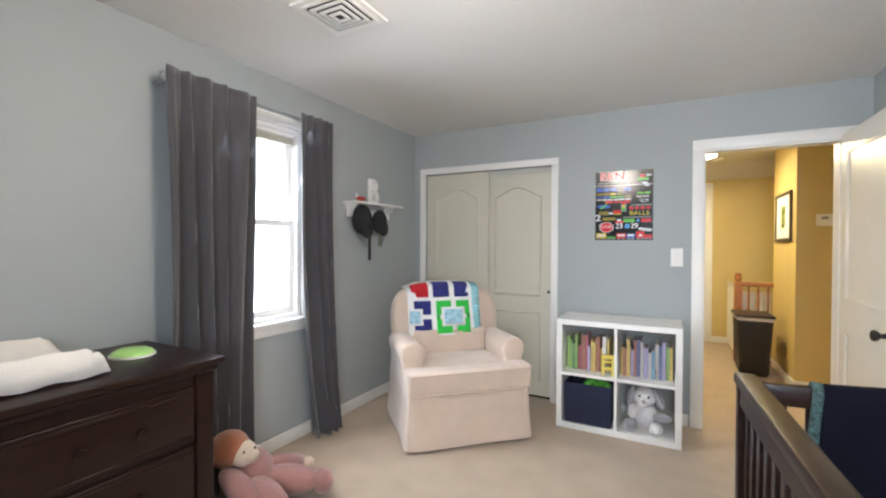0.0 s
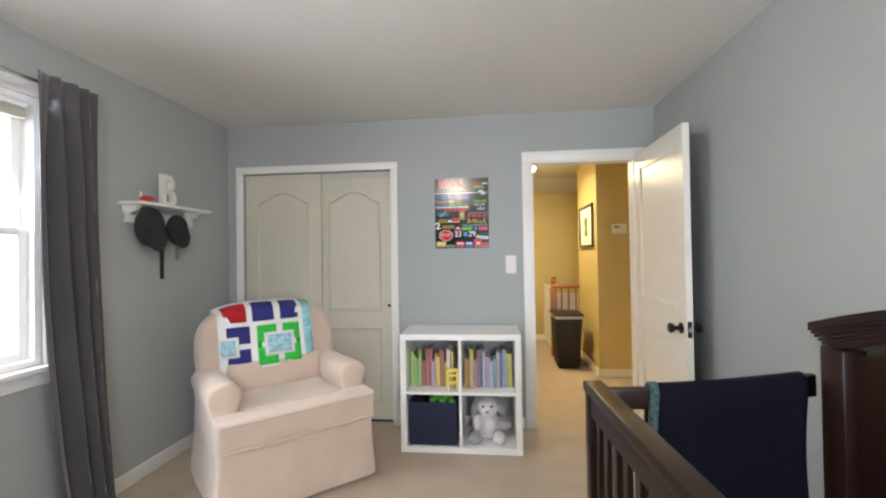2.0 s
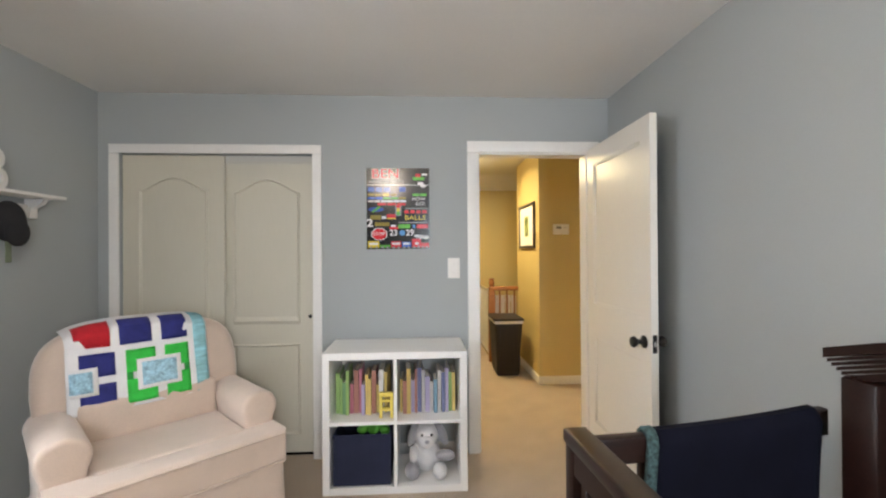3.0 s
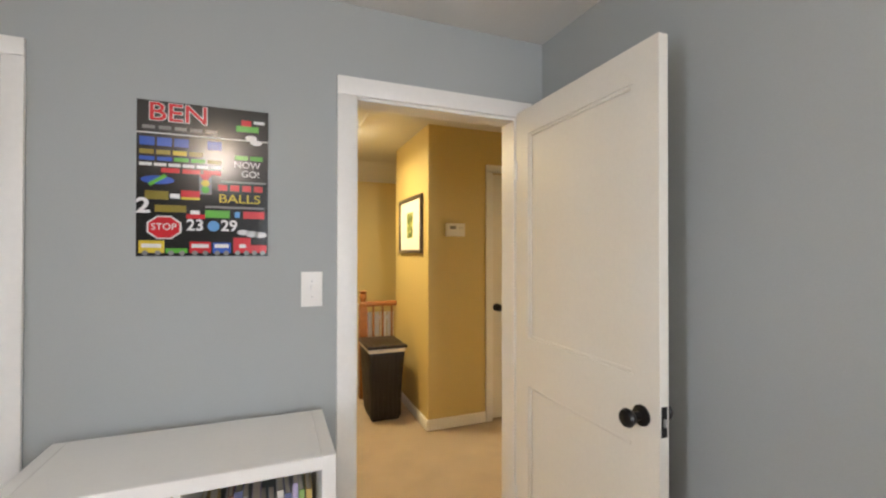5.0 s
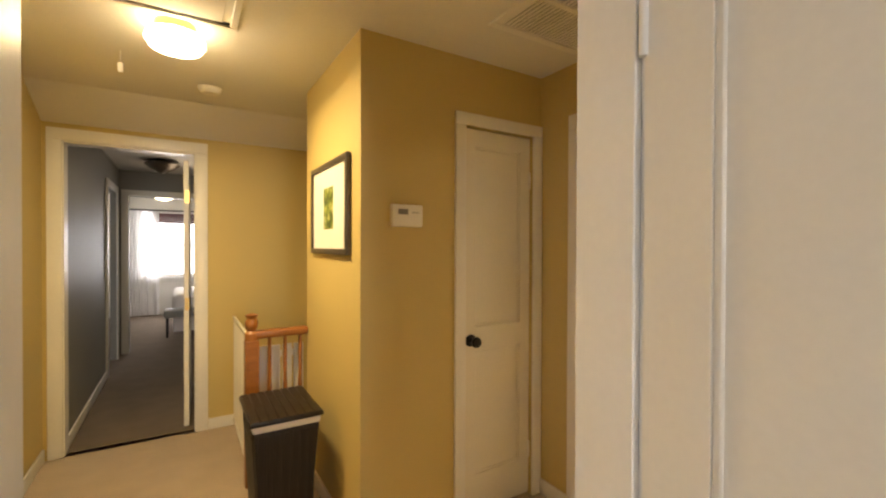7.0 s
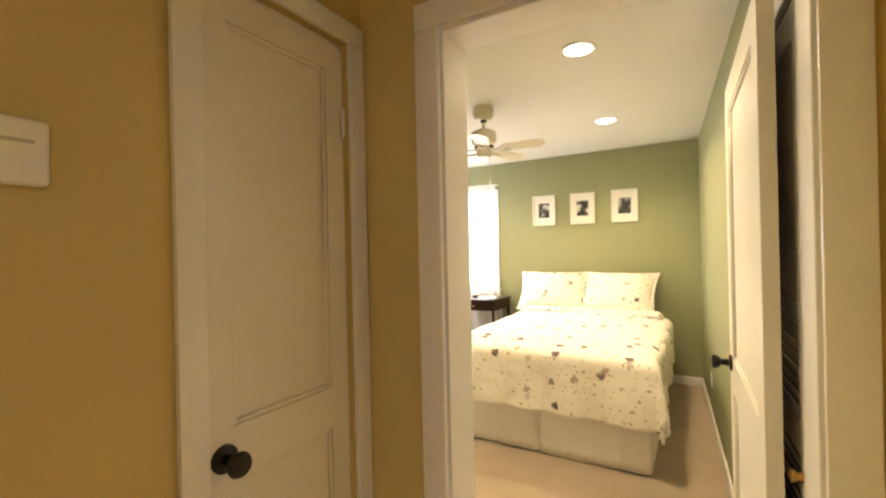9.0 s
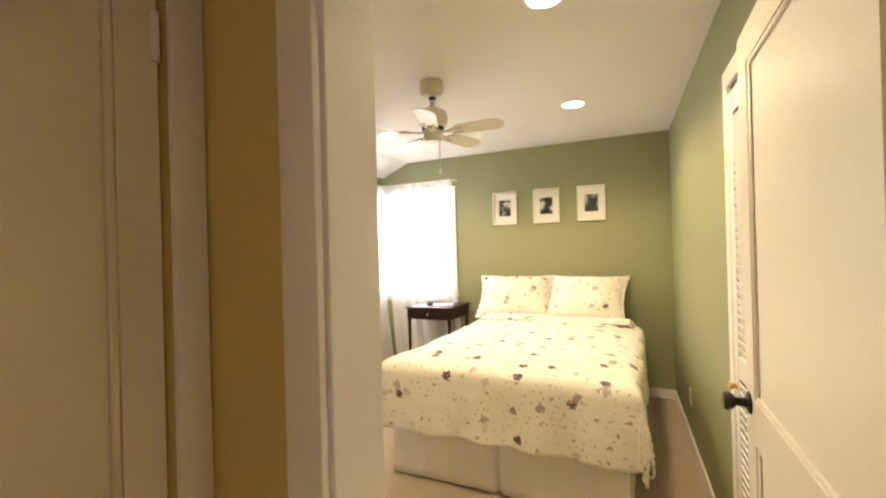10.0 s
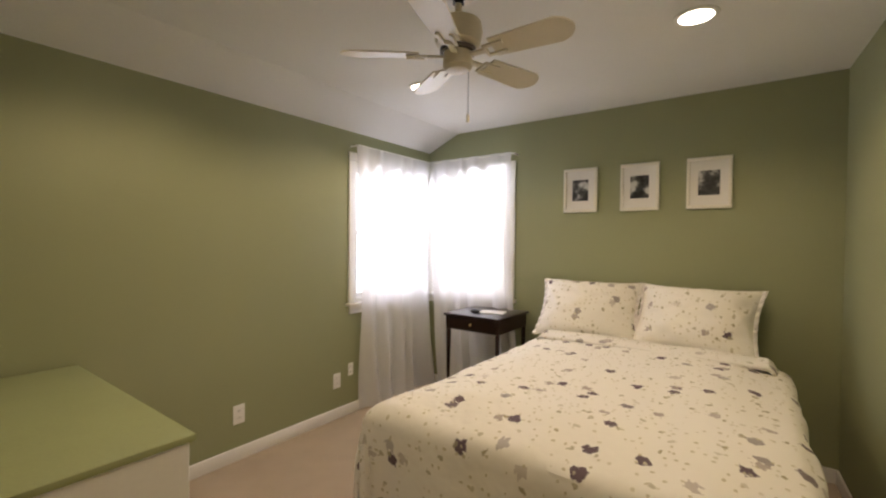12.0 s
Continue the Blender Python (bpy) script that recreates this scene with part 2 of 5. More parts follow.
casing("closet_casing", "y", NY1, -1, -1.758, -0.538, 1.995, 0.058, label="white painted closet door casing")
casing("door_casing", "y", NY1, -1, D0 + 0.012, D1 - 0.006, 2.012, 0.075)
lining("door_jamb", "y", NY1, HY0, D0, D1, 2.02)
single("closet_back", box(NX0, -0.4, 5.2, 5.26, 0, CEIL), M_CLOSET, "plain closet back wall", "wall", kind="structure")
single("closet_side", box(-0.46, -0.4, NY1 + 0.058, 5.2, 0, CEIL), M_CLOSET, "plain closet side wall", "wall", kind="structure")
skirting("x", NX0, 1, NY0, NY1)
skirting("y", NY1, -1, -0.47, 0.473)
skirting("x", NX1, -1, NY0, NY1 - 0.001)

# hall
wall("wall_hall_south", "y", NY1 + 0.058, HY0, -0.4, HX1 + 0.005, CEIL, M_GOLD, "gold painted hall wall", [(D0, D1, 0, 2.02)])
wall("wall_hall_west", "x", HX0 - 0.08, HX0, HY0, HY1, CEIL, M_GOLD, "gold painted hall wall")
wall("wall_hall_end", "y", HY1, HY1 + 0.06, HX0 - 0.08, HX1 + 0.07, CEIL, M_GOLD, "gold painted wall with an open doorway", [(0.0, 0.79, 0, 2.12)], z0=-1.6)
wall("wall_picture", "x", 1.366, 1.43, 5.938, 6.89, CEIL, M_GOLD, "gold painted wall with a framed picture", z0=-1.6)
wall("wall_linen", "y", 5.938, 6.0, 1.43, HX1, CEIL, M_GOLD, "gold painted wall with a narrow door", [(1.925, 2.39, 0, 2.04)])
wall("wall_stair", "y", 6.83, 6.89, 1.43, HX1, CEIL, M_GOLD, "gold painted stair wall", z0=-1.6)
wall("wall_stair_end", "x", HX1, HX1 + 0.07, 6.0, HY1, CEIL, M_GOLD, "gold painted stair end wall", z0=-1.6)
wall("wall_hall_east", "x", HX1, HX1 + 0.07, 4.602, 6.0, CEIL, M_GOLD, "gold painted wall beside the bedroom doorway", [(4.8, 5.65, 0, 2.04)])
hc = bmesh.new()
bm_box(hc, HX0, HX1, HY0, 5.938, CEIL, CEIL + 0.1)
bm_box(hc, HX0, 1.366, 5.938, 6.89, CEIL, CEIL + 0.1)
bm_box(hc, HX0, HX1, 6.89, 7.48, CEIL, CEIL + 0.1)
v = [hc.verts.new(p) for p in ((HX0, 7.48, CEIL), (HX1, 7.48, CEIL), (HX1, HY1, 2.225), (HX0, HY1, 2.225), (HX0, 7.48, CEIL + 0.1), (HX1, 7.48, CEIL + 0.1), (HX1, HY1, CEIL + 0.1), (HX0, HY1, CEIL + 0.1))]
for q in ((0, 1, 2, 3), (7, 6, 5, 4), (0, 4, 5, 1), (1, 5, 6, 2), (2, 6, 7, 3), (3, 7, 4, 0)):
    hc.faces.new([v[i] for i in q])
bmesh.ops.recalc_face_normals(hc, faces=hc.faces)
single("ceiling_hall", hc, M_CEIL, "white hall ceiling sloping down to the end wall", "ceiling", kind="structure")
casing("linen_casing", "y", 5.938, -1, 1.925, 2.39, 2.04, 0.062)
casing("bedroom_casing", "x", HX1, -1, 4.812, 5.64, 2.035, 0.078)
lining("bedroom_jamb", "x", HX1, BX0, 4.8, 5.65, 2.04)
casing("end_casing", "y", HY1, -1, 0.012, 0.78, 2.112, 0.078)
lining("end_jamb", "y", HY1, HY1 + 0.12, 0.0, 0.79, 2.12)
skirting("x", HX0, 1, HY0, HY1 - 0.02)
skirting("x", 1.366, -1, 5.926, 6.89)
skirting("y", 5.938, -1, 1.366, 1.863)
skirting("x", HX1, -1, 5.72, 5.938)
skirting("y", HY1, -1, 0.86, 1.04)
skirting("y", HY0, 1, D1 + 0.02, HX1)

# stairs going down
stair = thing("staircase", "carpeted staircase going down between gold walls", "stairs", pose(1.045, 7.38, 0), kind="structure")
for i in range(5):
    part("step", box(0.25 * i, 0.25 * i + 0.28, -0.48, 0.484, -1.6, -0.18 * (i + 1), 0.01), M_CARPET, stair)

# bedroom
wall("wall_bedroom_west", "x", HX1 + 0.07, BX0, 4.6, BY1 + 0.06, BCEIL, M_GREEN, "sage green painted wall with the doorway", [(4.8, 5.65, 0, 2.04)])
wall("wall_bedroom_north", "y", BY1, BY1 + 0.12, HX1 + 0.07, BX1 + 0.12, BCEIL, M_GREEN, "sage green painted wall with a corner window", [(5.27, 6.2, 0.9, 2.04)])
wall("wall_bedroom_east", "x", BX1, BX1 + 0.12, 4.8, BY1, BCEIL + 0.02, M_GREEN, "sage green painted wall behind the bed", [(7.14, 7.95, 0.9, 2.04)])
SKEW = math.degrees(math.atan2(0.175, 3.66))
along = pose(BX0, 4.785, 0, 0, 0, SKEW)
ws = bmesh.new()
bm_box(ws, -0.08, 3.8, -0.1, 0, 0, BCEIL)
single("wall_bedroom_south", ws, M_GREEN, "sage green painted wall with a louvered closet", "wall", along, kind="structure")
single("baseboard", box(1.372, 3.66, 0, 0.014, 0, 0.085, 0.004, 2), M_WHITE, "white painted baseboard along the wall", "baseboard", along, kind="structure")
bc = bmesh.new()
bm_box(bc, BX0 - 0.1, BX1, 4.7, 7.68, BCEIL, BCEIL + 0.1)
v = [bc.verts.new(p) for p in ((BX0 - 0.1, 7.68, BCEIL), (BX1, 7.68, BCEIL), (BX1, BY1, 2.275), (BX0 - 0.1, BY1, 2.275), (BX0 - 0.1, 7.68, BCEIL + 0.1), (BX1, 7.68, BCEIL + 0.1), (BX1, BY1, BCEIL + 0.1), (BX0 - 0.1, BY1, BCEIL + 0.1))]
for q in ((0, 1, 2, 3), (7, 6, 5, 4), (0, 4, 5, 1), (1, 5, 6, 2), (2, 6, 7, 3), (3, 7, 4, 0)):
    bc.faces.new([v[i] for i in q])
bmesh.ops.recalc_face_normals(bc, faces=bc.faces)
single("ceiling_bedroom", bc, M_CEIL, "white bedroom ceiling with a sloped edge", "ceiling", kind="structure")
skirting("y", BY1, -1, BX0, BX1 - 0.014)
skirting("x", BX1, -1, 4.97, BY1)

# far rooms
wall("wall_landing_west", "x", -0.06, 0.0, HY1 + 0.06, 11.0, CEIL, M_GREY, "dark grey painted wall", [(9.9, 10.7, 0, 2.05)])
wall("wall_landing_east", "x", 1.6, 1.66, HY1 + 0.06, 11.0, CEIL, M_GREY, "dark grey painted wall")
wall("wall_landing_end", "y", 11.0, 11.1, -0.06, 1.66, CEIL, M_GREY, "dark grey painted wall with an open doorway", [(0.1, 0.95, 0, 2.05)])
wall("wall_side_room", "x", -1.0, -0.94, 9.0, 11.1, CEIL, M_WHITE, "plain wall of the side room")
wall("wall_far_west", "x", -1.06, -1.0, 11.1, 14.6, CEIL, M_WHITE, "pale wall of the far bedroom")
wall("wall_far_east", "x", 2.1, 2.16, 11.1, 14.6, CEIL, M_WHITE, "pale wall of the far bedroom")
wall("wall_far_north", "y", 14.5, 14.6, -1.0, 2.1, CEIL, M_WHITE, "pale wall with a bright window", [(0.0, 1.2, 0.75, 2.05)])
single("ceiling_landing", box(-1.0, 2.1, HY1 + 0.12, 14.6, CEIL, CEIL + 0.1), M_CEIL, "white ceiling of the far rooms", "ceiling", kind="structure")
casing("landing_casing", "y", 11.0, -1, 0.1, 0.95, 2.05, 0.08)
casing("side_casing", "x", 0.0, 1, 9.9, 10.7, 2.05, 0.08)
skirting("x", 0.0, 1, HY1 + 0.13, 9.82)

# ---- doors ----


def knob(parent, at, turn, name="knob"):
    """A dark knob on a round rose; turn brings its axis, z, off the door."""
    part(name, lathe([(0.0, 0), (0.032, 0), (0.032, 0.006), (0.014, 0.012), (0.012, 0.035), (0.024, 0.045), (0.029, 0.058), (0.024, 0.068), (0.001, 0.072)], at, 20, turn), M_BLACK, parent, "black round door knob")


def panel_door(name, label, w, h, m, material, panels, t=0.035, both=True, category="door"):
    """A door leaf in x from 0 to w and y from 0 to t, with sunk panels (x0, x1, z0, z1)."""
    ob = thing(name, label, category, m)
    bm = bmesh.new()
    for p in pane_pieces(0, w, 0, h, [(panels[0][0], panels[0][1], 0, h)]):
        bm_box(bm, p[0], p[1], 0, t, p[2], p[3])
    x0, x1 = panels[0][0], panels[0][1]
    zs = [0] + [z for p in panels for z in (p[2], p[3])] + [h]
    for a, b in zip(zs[::2], zs[1::2]):
        bm_box(bm, x0, x1, 0, t, a, b)
    part("frame", bm, material, ob)
    for px0, px1, z0, z1 in panels:
        b2 = box(px0 - 0.002, px1 + 0.002, 0.011, t - 0.011, z0 - 0.002, z1 + 0.002)
        part("panel", b2, material, ob)
        b3 = bmesh.new()
        for y0, y1 in ((0.003, 0.011), (t - 0.011, t - 0.003)):
            for q in ((px0, px0 + 0.014, z0, z1), (px1 - 0.014, px1, z0, z1), (px0 + 0.014, px1 - 0.014, z0, z0 + 0.014), (px0 + 0.014, px1 - 0.014, z1 - 0.014, z1)):
                bm_box(b3, q[0], q[1], y0, y1, q[2], q[3], 0.003)
        part("moulding", b3, material, ob)
    return ob


def hinge(parent, at):
    part("hinge", rod((at[0], at[1], at[2] - 0.045), (at[0], at[1], at[2] + 0.045), 0.007, n=10), M_WHITE, parent, "painted door hinge")


TO_MY, TO_PY = Matrix.Rotation(radians(90), 4, "X"), Matrix.Rotation(radians(-90), 4, "X")
LEAF = [(0.1, 0.7, 0.22, 0.78), (0.1, 0.7, 0.99, 1.9)]
nd = panel_door("door_1", "white two-panel door standing wide open", 0.8, 2.015, pose(1.3, 4.53, 0.012, 0, 0, -90.5), M_DOOR, LEAF)
knob(nd, (0.735, 0, 0.875), TO_MY)
knob(nd, (0.735, 0.035, 0.875), TO_PY)
part("latch_plate", box(0.7995, 0.802, 0.006, 0.029, 0.83, 0.92, 0.001), M_BLACK, nd, "black latch plate")
part("latch", box(0.8, 0.81, 0.012, 0.022, 0.862, 0.885, 0.002), M_STEEL, nd)
for z in (0.25, 1.75):
    hinge(nd, (0.0, -0.004, z))
bd = panel_door("door_2", "white two-panel bedroom door standing open", 0.83, 2.0, pose(2.66, 4.846, 0.012, 0, 0, 1.2), M_DOOR, [(0.1, 0.73, 0.22, 0.8), (0.1, 0.73, 0.93, 1.9)])
knob(bd, (0.785, 0.035, 0.905), TO_PY)
ld = panel_door("door_3", "closed narrow white linen closet door", 0.455, 2.02, pose(1.93, 5.955, 0.012), M_DOOR, [(0.07, 0.385, 0.2, 0.86), (0.07, 0.385, 0.98, 1.93)])
knob(ld, (0.045, 0, 0.915), TO_MY)
for z in (0.25, 1.78):
    hinge(ld, (0.45, -0.004, z))
ed = panel_door("door_4", "white door standing open into the far landing", 0.74, 2.06, pose(0.735, 7.99, 0.012, 0, 0, 88), M_DOOR, [(0.1, 0.64, 0.22, 0.8), (0.1, 0.64, 1.0, 1.95)])
for z in (0.95, 1.78):
    part("hinge", box(-0.012, -0.001, -0.006, 0.028, z - 0.05, z + 0.05, 0.002), M_BRASS, ed, "brass door hinge")


def arch(x0, x1, z0, z1, rise, n=10):
    pts = [(x0, z0), (x1, z0)]
    for i in range(n + 1):
        u = i / n
        pts.append((x1 + (x0 - x1) * u, z1 + rise * (0.5 - 0.5 * math.cos(2 * math.pi * u)) ** 0.7))
    return pts


def sliding_door(label, m, h=1.96):
    ob = thing("sliding_closet_door", label, "door", m, "sliding closet doors")
    part("leaf", box(0, 0.64, 0, 0.03, 0, h, 0.003), M_CLOSET, ob)
    for pts in ([(0.1, 0.12), (0.54, 0.12), (0.54, 0.73), (0.1, 0.73)], arch(0.1, 0.54, 0.86, 1.74, 0.09)):
        ring = bmesh.new()
        cx, cz = sum(p[0] for p in pts) / len(pts), sum(p[1] for p in pts) / len(pts)
        outer = [Vector((x, 0.0, z)) for x, z in pts]
        mid = [Vector((x + (cx - x) * 0.045, -0.012, z + (cz - z) * 0.03)) for x, z in pts]
        inner = [Vector((x + (cx - x) * 0.1, 0.0, z + (cz - z) * 0.065)) for x, z in pts]
        rows = [[ring.verts.new(p) for p in row] for row in (outer, mid, inner)]
        n = len(pts)
        for a, b in zip(rows, rows[1:]):
            for i in range(n):
                ring.faces.new((a[i], a[(i + 1) % n], b[(i + 1) % n], b[i]))
        part("moulding", ring, M_CLOSET, ob)
    return ob


sliding_door("cream moulded sliding closet door, front leaf", pose(-1.757, 4.568, 0.015), 1.975)
sr = sliding_door("cream moulded sliding closet door, rear leaf", pose(-1.178, 4.612, 0.01), 1.94)
part("finger_pull", lathe([(0.0, 0), (0.013, 0), (0.013, 0.004), (0.001, 0.005)], (0.603, 0, 0.91), 14, TO_MY), M_BLACK, sr, "small dark finger pull")

case = thing("closet_casing", "white painted casing of the louvered closet", "trim", along, kind="structure")
for a, b, z0, z1 in ((0.004, 0.03, 0, 2.0), (1.3, 1.37, 0, 2.0), (0.004, 1.37, 2.0, 2.076)):
    part("head_board" if z0 else "side_board", box(a, b, 0.001, 0.022, z0, z1, 0.004, 2), M_WHITE, case)
# black strip imitates the dark gap between head board and leaves
part("head_shade_strip", box(0.03, 1.3, 0.001, 0.006, 1.972, 2.0), M_BLACK, case, "black strip as shade under the closet head")
slat = mesh("slat", box(0.0, 0.495, -0.0025, 0.0025, -0.0175, 0.0175), M_WHITE)
for a in (0.034, 0.67):
    lc = thing("louvered_closet_door", "white louvered closet door with a brass knob", "door", along @ pose(a, 0, 0), "louvered closet doors")
    for b0, b1 in ((0, 0.07), (0.565, 0.627)):
        part("stile", box(b0, b1, 0.001, 0.019, 0.01, 1.97, 0.003, 2), M_WHITE, lc)
    for z0, z1 in ((0.01, 0.12), (0.88, 0.965), (1.885, 1.97)):
        part("rail", box(0.07, 0.565, 0.001, 0.018, z0, z1, 0.002), M_WHITE, lc)
    # grey sheet gives the shade between the slats by colour
    part("backing", box(0.07, 0.565, 0.0008, 0.002, 0.12, 1.885), M_GREY, lc, "grey sheet as shade behind the louvers")
    for z in [0.137 + 0.031 * i for i in range(24)] + [0.982 + 0.031 * i for i in range(29)]:
        so = new("slat", slat)
        so.parent = lc
        so.matrix_basis = pose(0.07, 0.0115, z, -20)
    part("knob", lathe([(0.001, 0), (0.011, 0), (0.009, 0.012), (0.016, 0.02), (0.016, 0.027), (0.001, 0.032)], (0.595 if a > 0.5 else 0.04, 0.018, 0.845), 16, TO_PY), M_BRASS, lc, "small brass knob")

# ---- windows ----
M_SKYGLOW = glow("bright_overcast_day", (0.93, 0.97, 1.0), 3.2)
M_GLASS = bpy.data.materials.new("window_glass")
M_GLASS.use_nodes = True
gn = M_GLASS.node_tree
mixg, trg, glg = gn.nodes.new("ShaderNodeMixShader"), gn.nodes.new("ShaderNodeBsdfTransparent"), gn.nodes.new("ShaderNodeBsdfGlossy")
glg.inputs["Roughness"].default_value = 0.03
mixg.inputs[0].default_value = 0.06
gn.links.new(trg.outputs[0], mixg.inputs[1])
gn.links.new(glg.outputs[0], mixg.inputs[2])
gn.links.new(mixg.outputs[0], gn.nodes["Material Output"].inputs[0])


def window(name, label, w, z0, z1, m):
    """A sash window in x from 0 to w; y is outwards; with casing and sill inside."""
    ob = thing(name, label, "window", m, kind="structure")
    zm = (z0 + z1) / 2
    fr = bmesh.new()
    for q in ((0, 0.03, z0, z1), (w - 0.03, w, z0, z1), (0.03, w - 0.03, z1 - 0.03, z1), (0.03, w - 0.03, z0, z0 + 0.03)):
        bm_box(fr, q[0], q[1], 0.005, 0.11, q[2], q[3])
    part("window_frame", fr, M_WHITE, ob)
    for a, b, y in ((z0 + 0.03, zm + 0.02, 0.04), (zm - 0.02, z1 - 0.03, 0.075)):
        sa = bmesh.new()
        for q in ((0.03, 0.07, a, b), (w - 0.07, w - 0.03, a, b), (0.07, w - 0.07, a, a + 0.04), (0.07, w - 0.07, b - 0.04, b)):
            bm_box(sa, q[0], q[1], y, y + 0.03, q[2], q[3], 0.003)
        s = part("sash", sa, M_WHITE, ob)
        pn = part("pane", box(0.07, w - 0.07, y + 0.012, y + 0.017, a + 0.04, b - 0.04), M_GLASS, s)
        pn.visible_shadow = False
    for n, q in (("side_board", (-0.07, 0, z0, z1)), ("side_board", (w, w + 0.07, z0, z1)), ("head_board", (-0.07, w + 0.07, z1, z1 + 0.07)), ("apron", (-0.06, w + 0.06, z0 - 0.09, z0 - 0.025))):
        part(n, box(q[0], q[1], -0.018, 0, q[2], q[3], 0.004, 2), M_WHITE, ob)
    part("window_sill", box(-0.09, w + 0.09, -0.05, 0.03, z0 - 0.025, z0, 0.006, 2), M_WHITE, ob)
    return ob


M_LEAFGLOW = glow("sunlit_foliage_glow", (1.0, 0.98, 0.84), 3.0)
ln_ = M_LEAFGLOW.node_tree
lnz, lrp, ltc = ln_.nodes.new("ShaderNodeTexNoise"), ln_.nodes.new("ShaderNodeValToRGB"), ln_.nodes.new("ShaderNodeTexCoord")
lnz.inputs["Scale"].default_value, lnz.inputs["Detail"].default_value = 2.6, 5
lrp.color_ramp.elements[0].position, lrp.color_ramp.elements[1].position = 0.36, 0.56
lrp.color_ramp.elements[0].color, lrp.color_ramp.elements[1].color = (0.6, 0.62, 0.22, 1), (1, 0.99, 0.94, 1)
ln_.links.new(ltc.outputs["Object"], lnz.inputs[0])
ln_.links.new(lnz.outputs["Fac"], lrp.inputs[0])
ln_.links.new(lrp.outputs[0], ln_.nodes["Principled BSDF"].inputs["Emission Color"])


def backdrop(m, w, h, material=M_SKYGLOW, label="bright white overcast daylight outside"):
    single("backdrop", box(-w / 2, w / 2, 0, 0.02, -h / 2, h / 2), material, label, "backdrop", m, kind="structure")


w1 = window("window_1", "white double-hung window with a raised blind", 0.74, 0.83, 2.09, pose(NX0, 2.33, 0, 0, 0, 90))
bl = thing("window_blind", "beige slatted blind drawn up under the window head", "blind", pose(NX0 - 0.05, 2.7, 0))
part("headrail", box(-0.02, 0.025, -0.33, 0.33, 2.035, 2.06, 0.003), M_WHITE, bl)
for i in range(7):
    part("slat", box(-0.02, 0.025, -0.325, 0.325, 1.985 + 0.007 * i, 1.989 + 0.007 * i), M_CLOSET, bl)
backdrop(pose(NX0 - 1.2, 2.7, 1.5, 0, 0, 90), 4, 4)
# assumed window out of view; bluish light on the north wall suggests one
window("window_5_assumed", "unseen, assumed white double-hung window in the rear wall", 0.74, 0.83, 2.09, pose(1.24, NY0, 0, 0, 0, 180))
backdrop(pose(0.87, NY0 - 1.3, 1.5), 4, 4)
window("window_2", "white double-hung corner window behind sheer curtains", 0.93, 0.9, 2.04, pose(5.27, BY1, 0))
window("window_3", "white double-hung corner window behind sheer curtains", 0.81, 0.9, 2.04, pose(BX1, 7.95, 0, 0, 0, -90))
backdrop(pose(5.9, BY1 + 1.4, 1.5), 5, 4, glow("bright_hazy_day", (0.95, 0.97, 1.0), 3.8))
backdrop(pose(BX1 + 1.4, 7.4, 1.5, 0, 0, 90), 4.5, 4, M_LEAFGLOW, "bright hazy sunlit foliage outside")
window("window_4", "bright window of the far bedroom", 1.2, 0.75, 2.05, pose(0.0, 14.5, 0))
backdrop(pose(0.6, 16.2, 1.5), 6, 5)

# ---- curtains ----


def drape(width, z0, z1, folds, amp, seed, gather=0.0, lean=0.0, nv=46, front=0.0):
    """A hanging cloth in x, 0 to width at the top; folds deepen downwards; gather narrows the middle."""
    rnd = random.Random(seed)
    ph = [rnd.uniform(0, 6.28) for _ in range(6)]

    def f(u, v):
        z = z1 + (z0 - z1) * v
        wv = u + 0.045 * math.sin(7 * u + ph[0] + 1.8 * v) * (0.4 + v) + 0.03 * math.sin(15 * u + ph[5] + v)
        a = amp * (0.22 + 0.35 * min(1, v * 5) + 0.55 * v + 0.3 * v * math.sin(5 * u + ph[1]))
        y = a * (math.sin(2 * math.pi * folds * wv + ph[2] + 0.5 * math.sin(3 * v + ph[3])) + 0.35 * math.sin(2 * math.pi * folds * 1.9 * wv + ph[4] + 2.2 * v))
        squeeze = 1 - gather * math.sin(math.pi * min(1, v * 1.05)) ** 2
        x = width * (0.5 + (u - 0.5) * squeeze) + lean * v * v
        return Vector((x, y + front * (1 - v), z))
    return sheet(f, folds * 14, nv)


RODX = -1.77
rodt = thing("curtain_rod", "brushed steel curtain rod on wall brackets", "curtain rod", pose(NX0, 2.05, 2.12))
part("rod", rod((0.12, 0.06, 0), (0.12, 1.17, 0), 0.011), M_STEEL, rodt)
for y in (0.06, 1.17):
    part("finial", ball(bmesh.new(), (0.12, y, 0), (0.021, 0.021, 0.021)), M_STEEL, rodt)
for y in (0.08, 1.14):
    part("bracket", rod((0.0, y, -0.02), (0.12, y, -0.008), 0.007), M_STEEL, rodt)
single("curtain", drape(0.5, 0.02, 2.16, 5, 0.05, 3, 0.02, 0.0, front=0.024), M_GREYCLOTH, "grey velvety curtain hanging beside the window", "curtain", pose(RODX, 2.6, 0, 0, 0, -90) @ pose(0, 0, 0), "nursery curtains", thick=0.004)
single("curtain", drape(0.3, 0.02, 2.16, 4, 0.05, 8, -0.05, 0.15, front=0.036), M_GREYCLOTH, "grey velvety curtain hanging beside the window", "curtain", Matrix.Translation((RODX, 2.915, 0)) @ Matrix.Rotation(radians(90), 4, "Z") @ Matrix.Diagonal((1, -1, 1, 1)), "nursery curtains", thick=0.004)

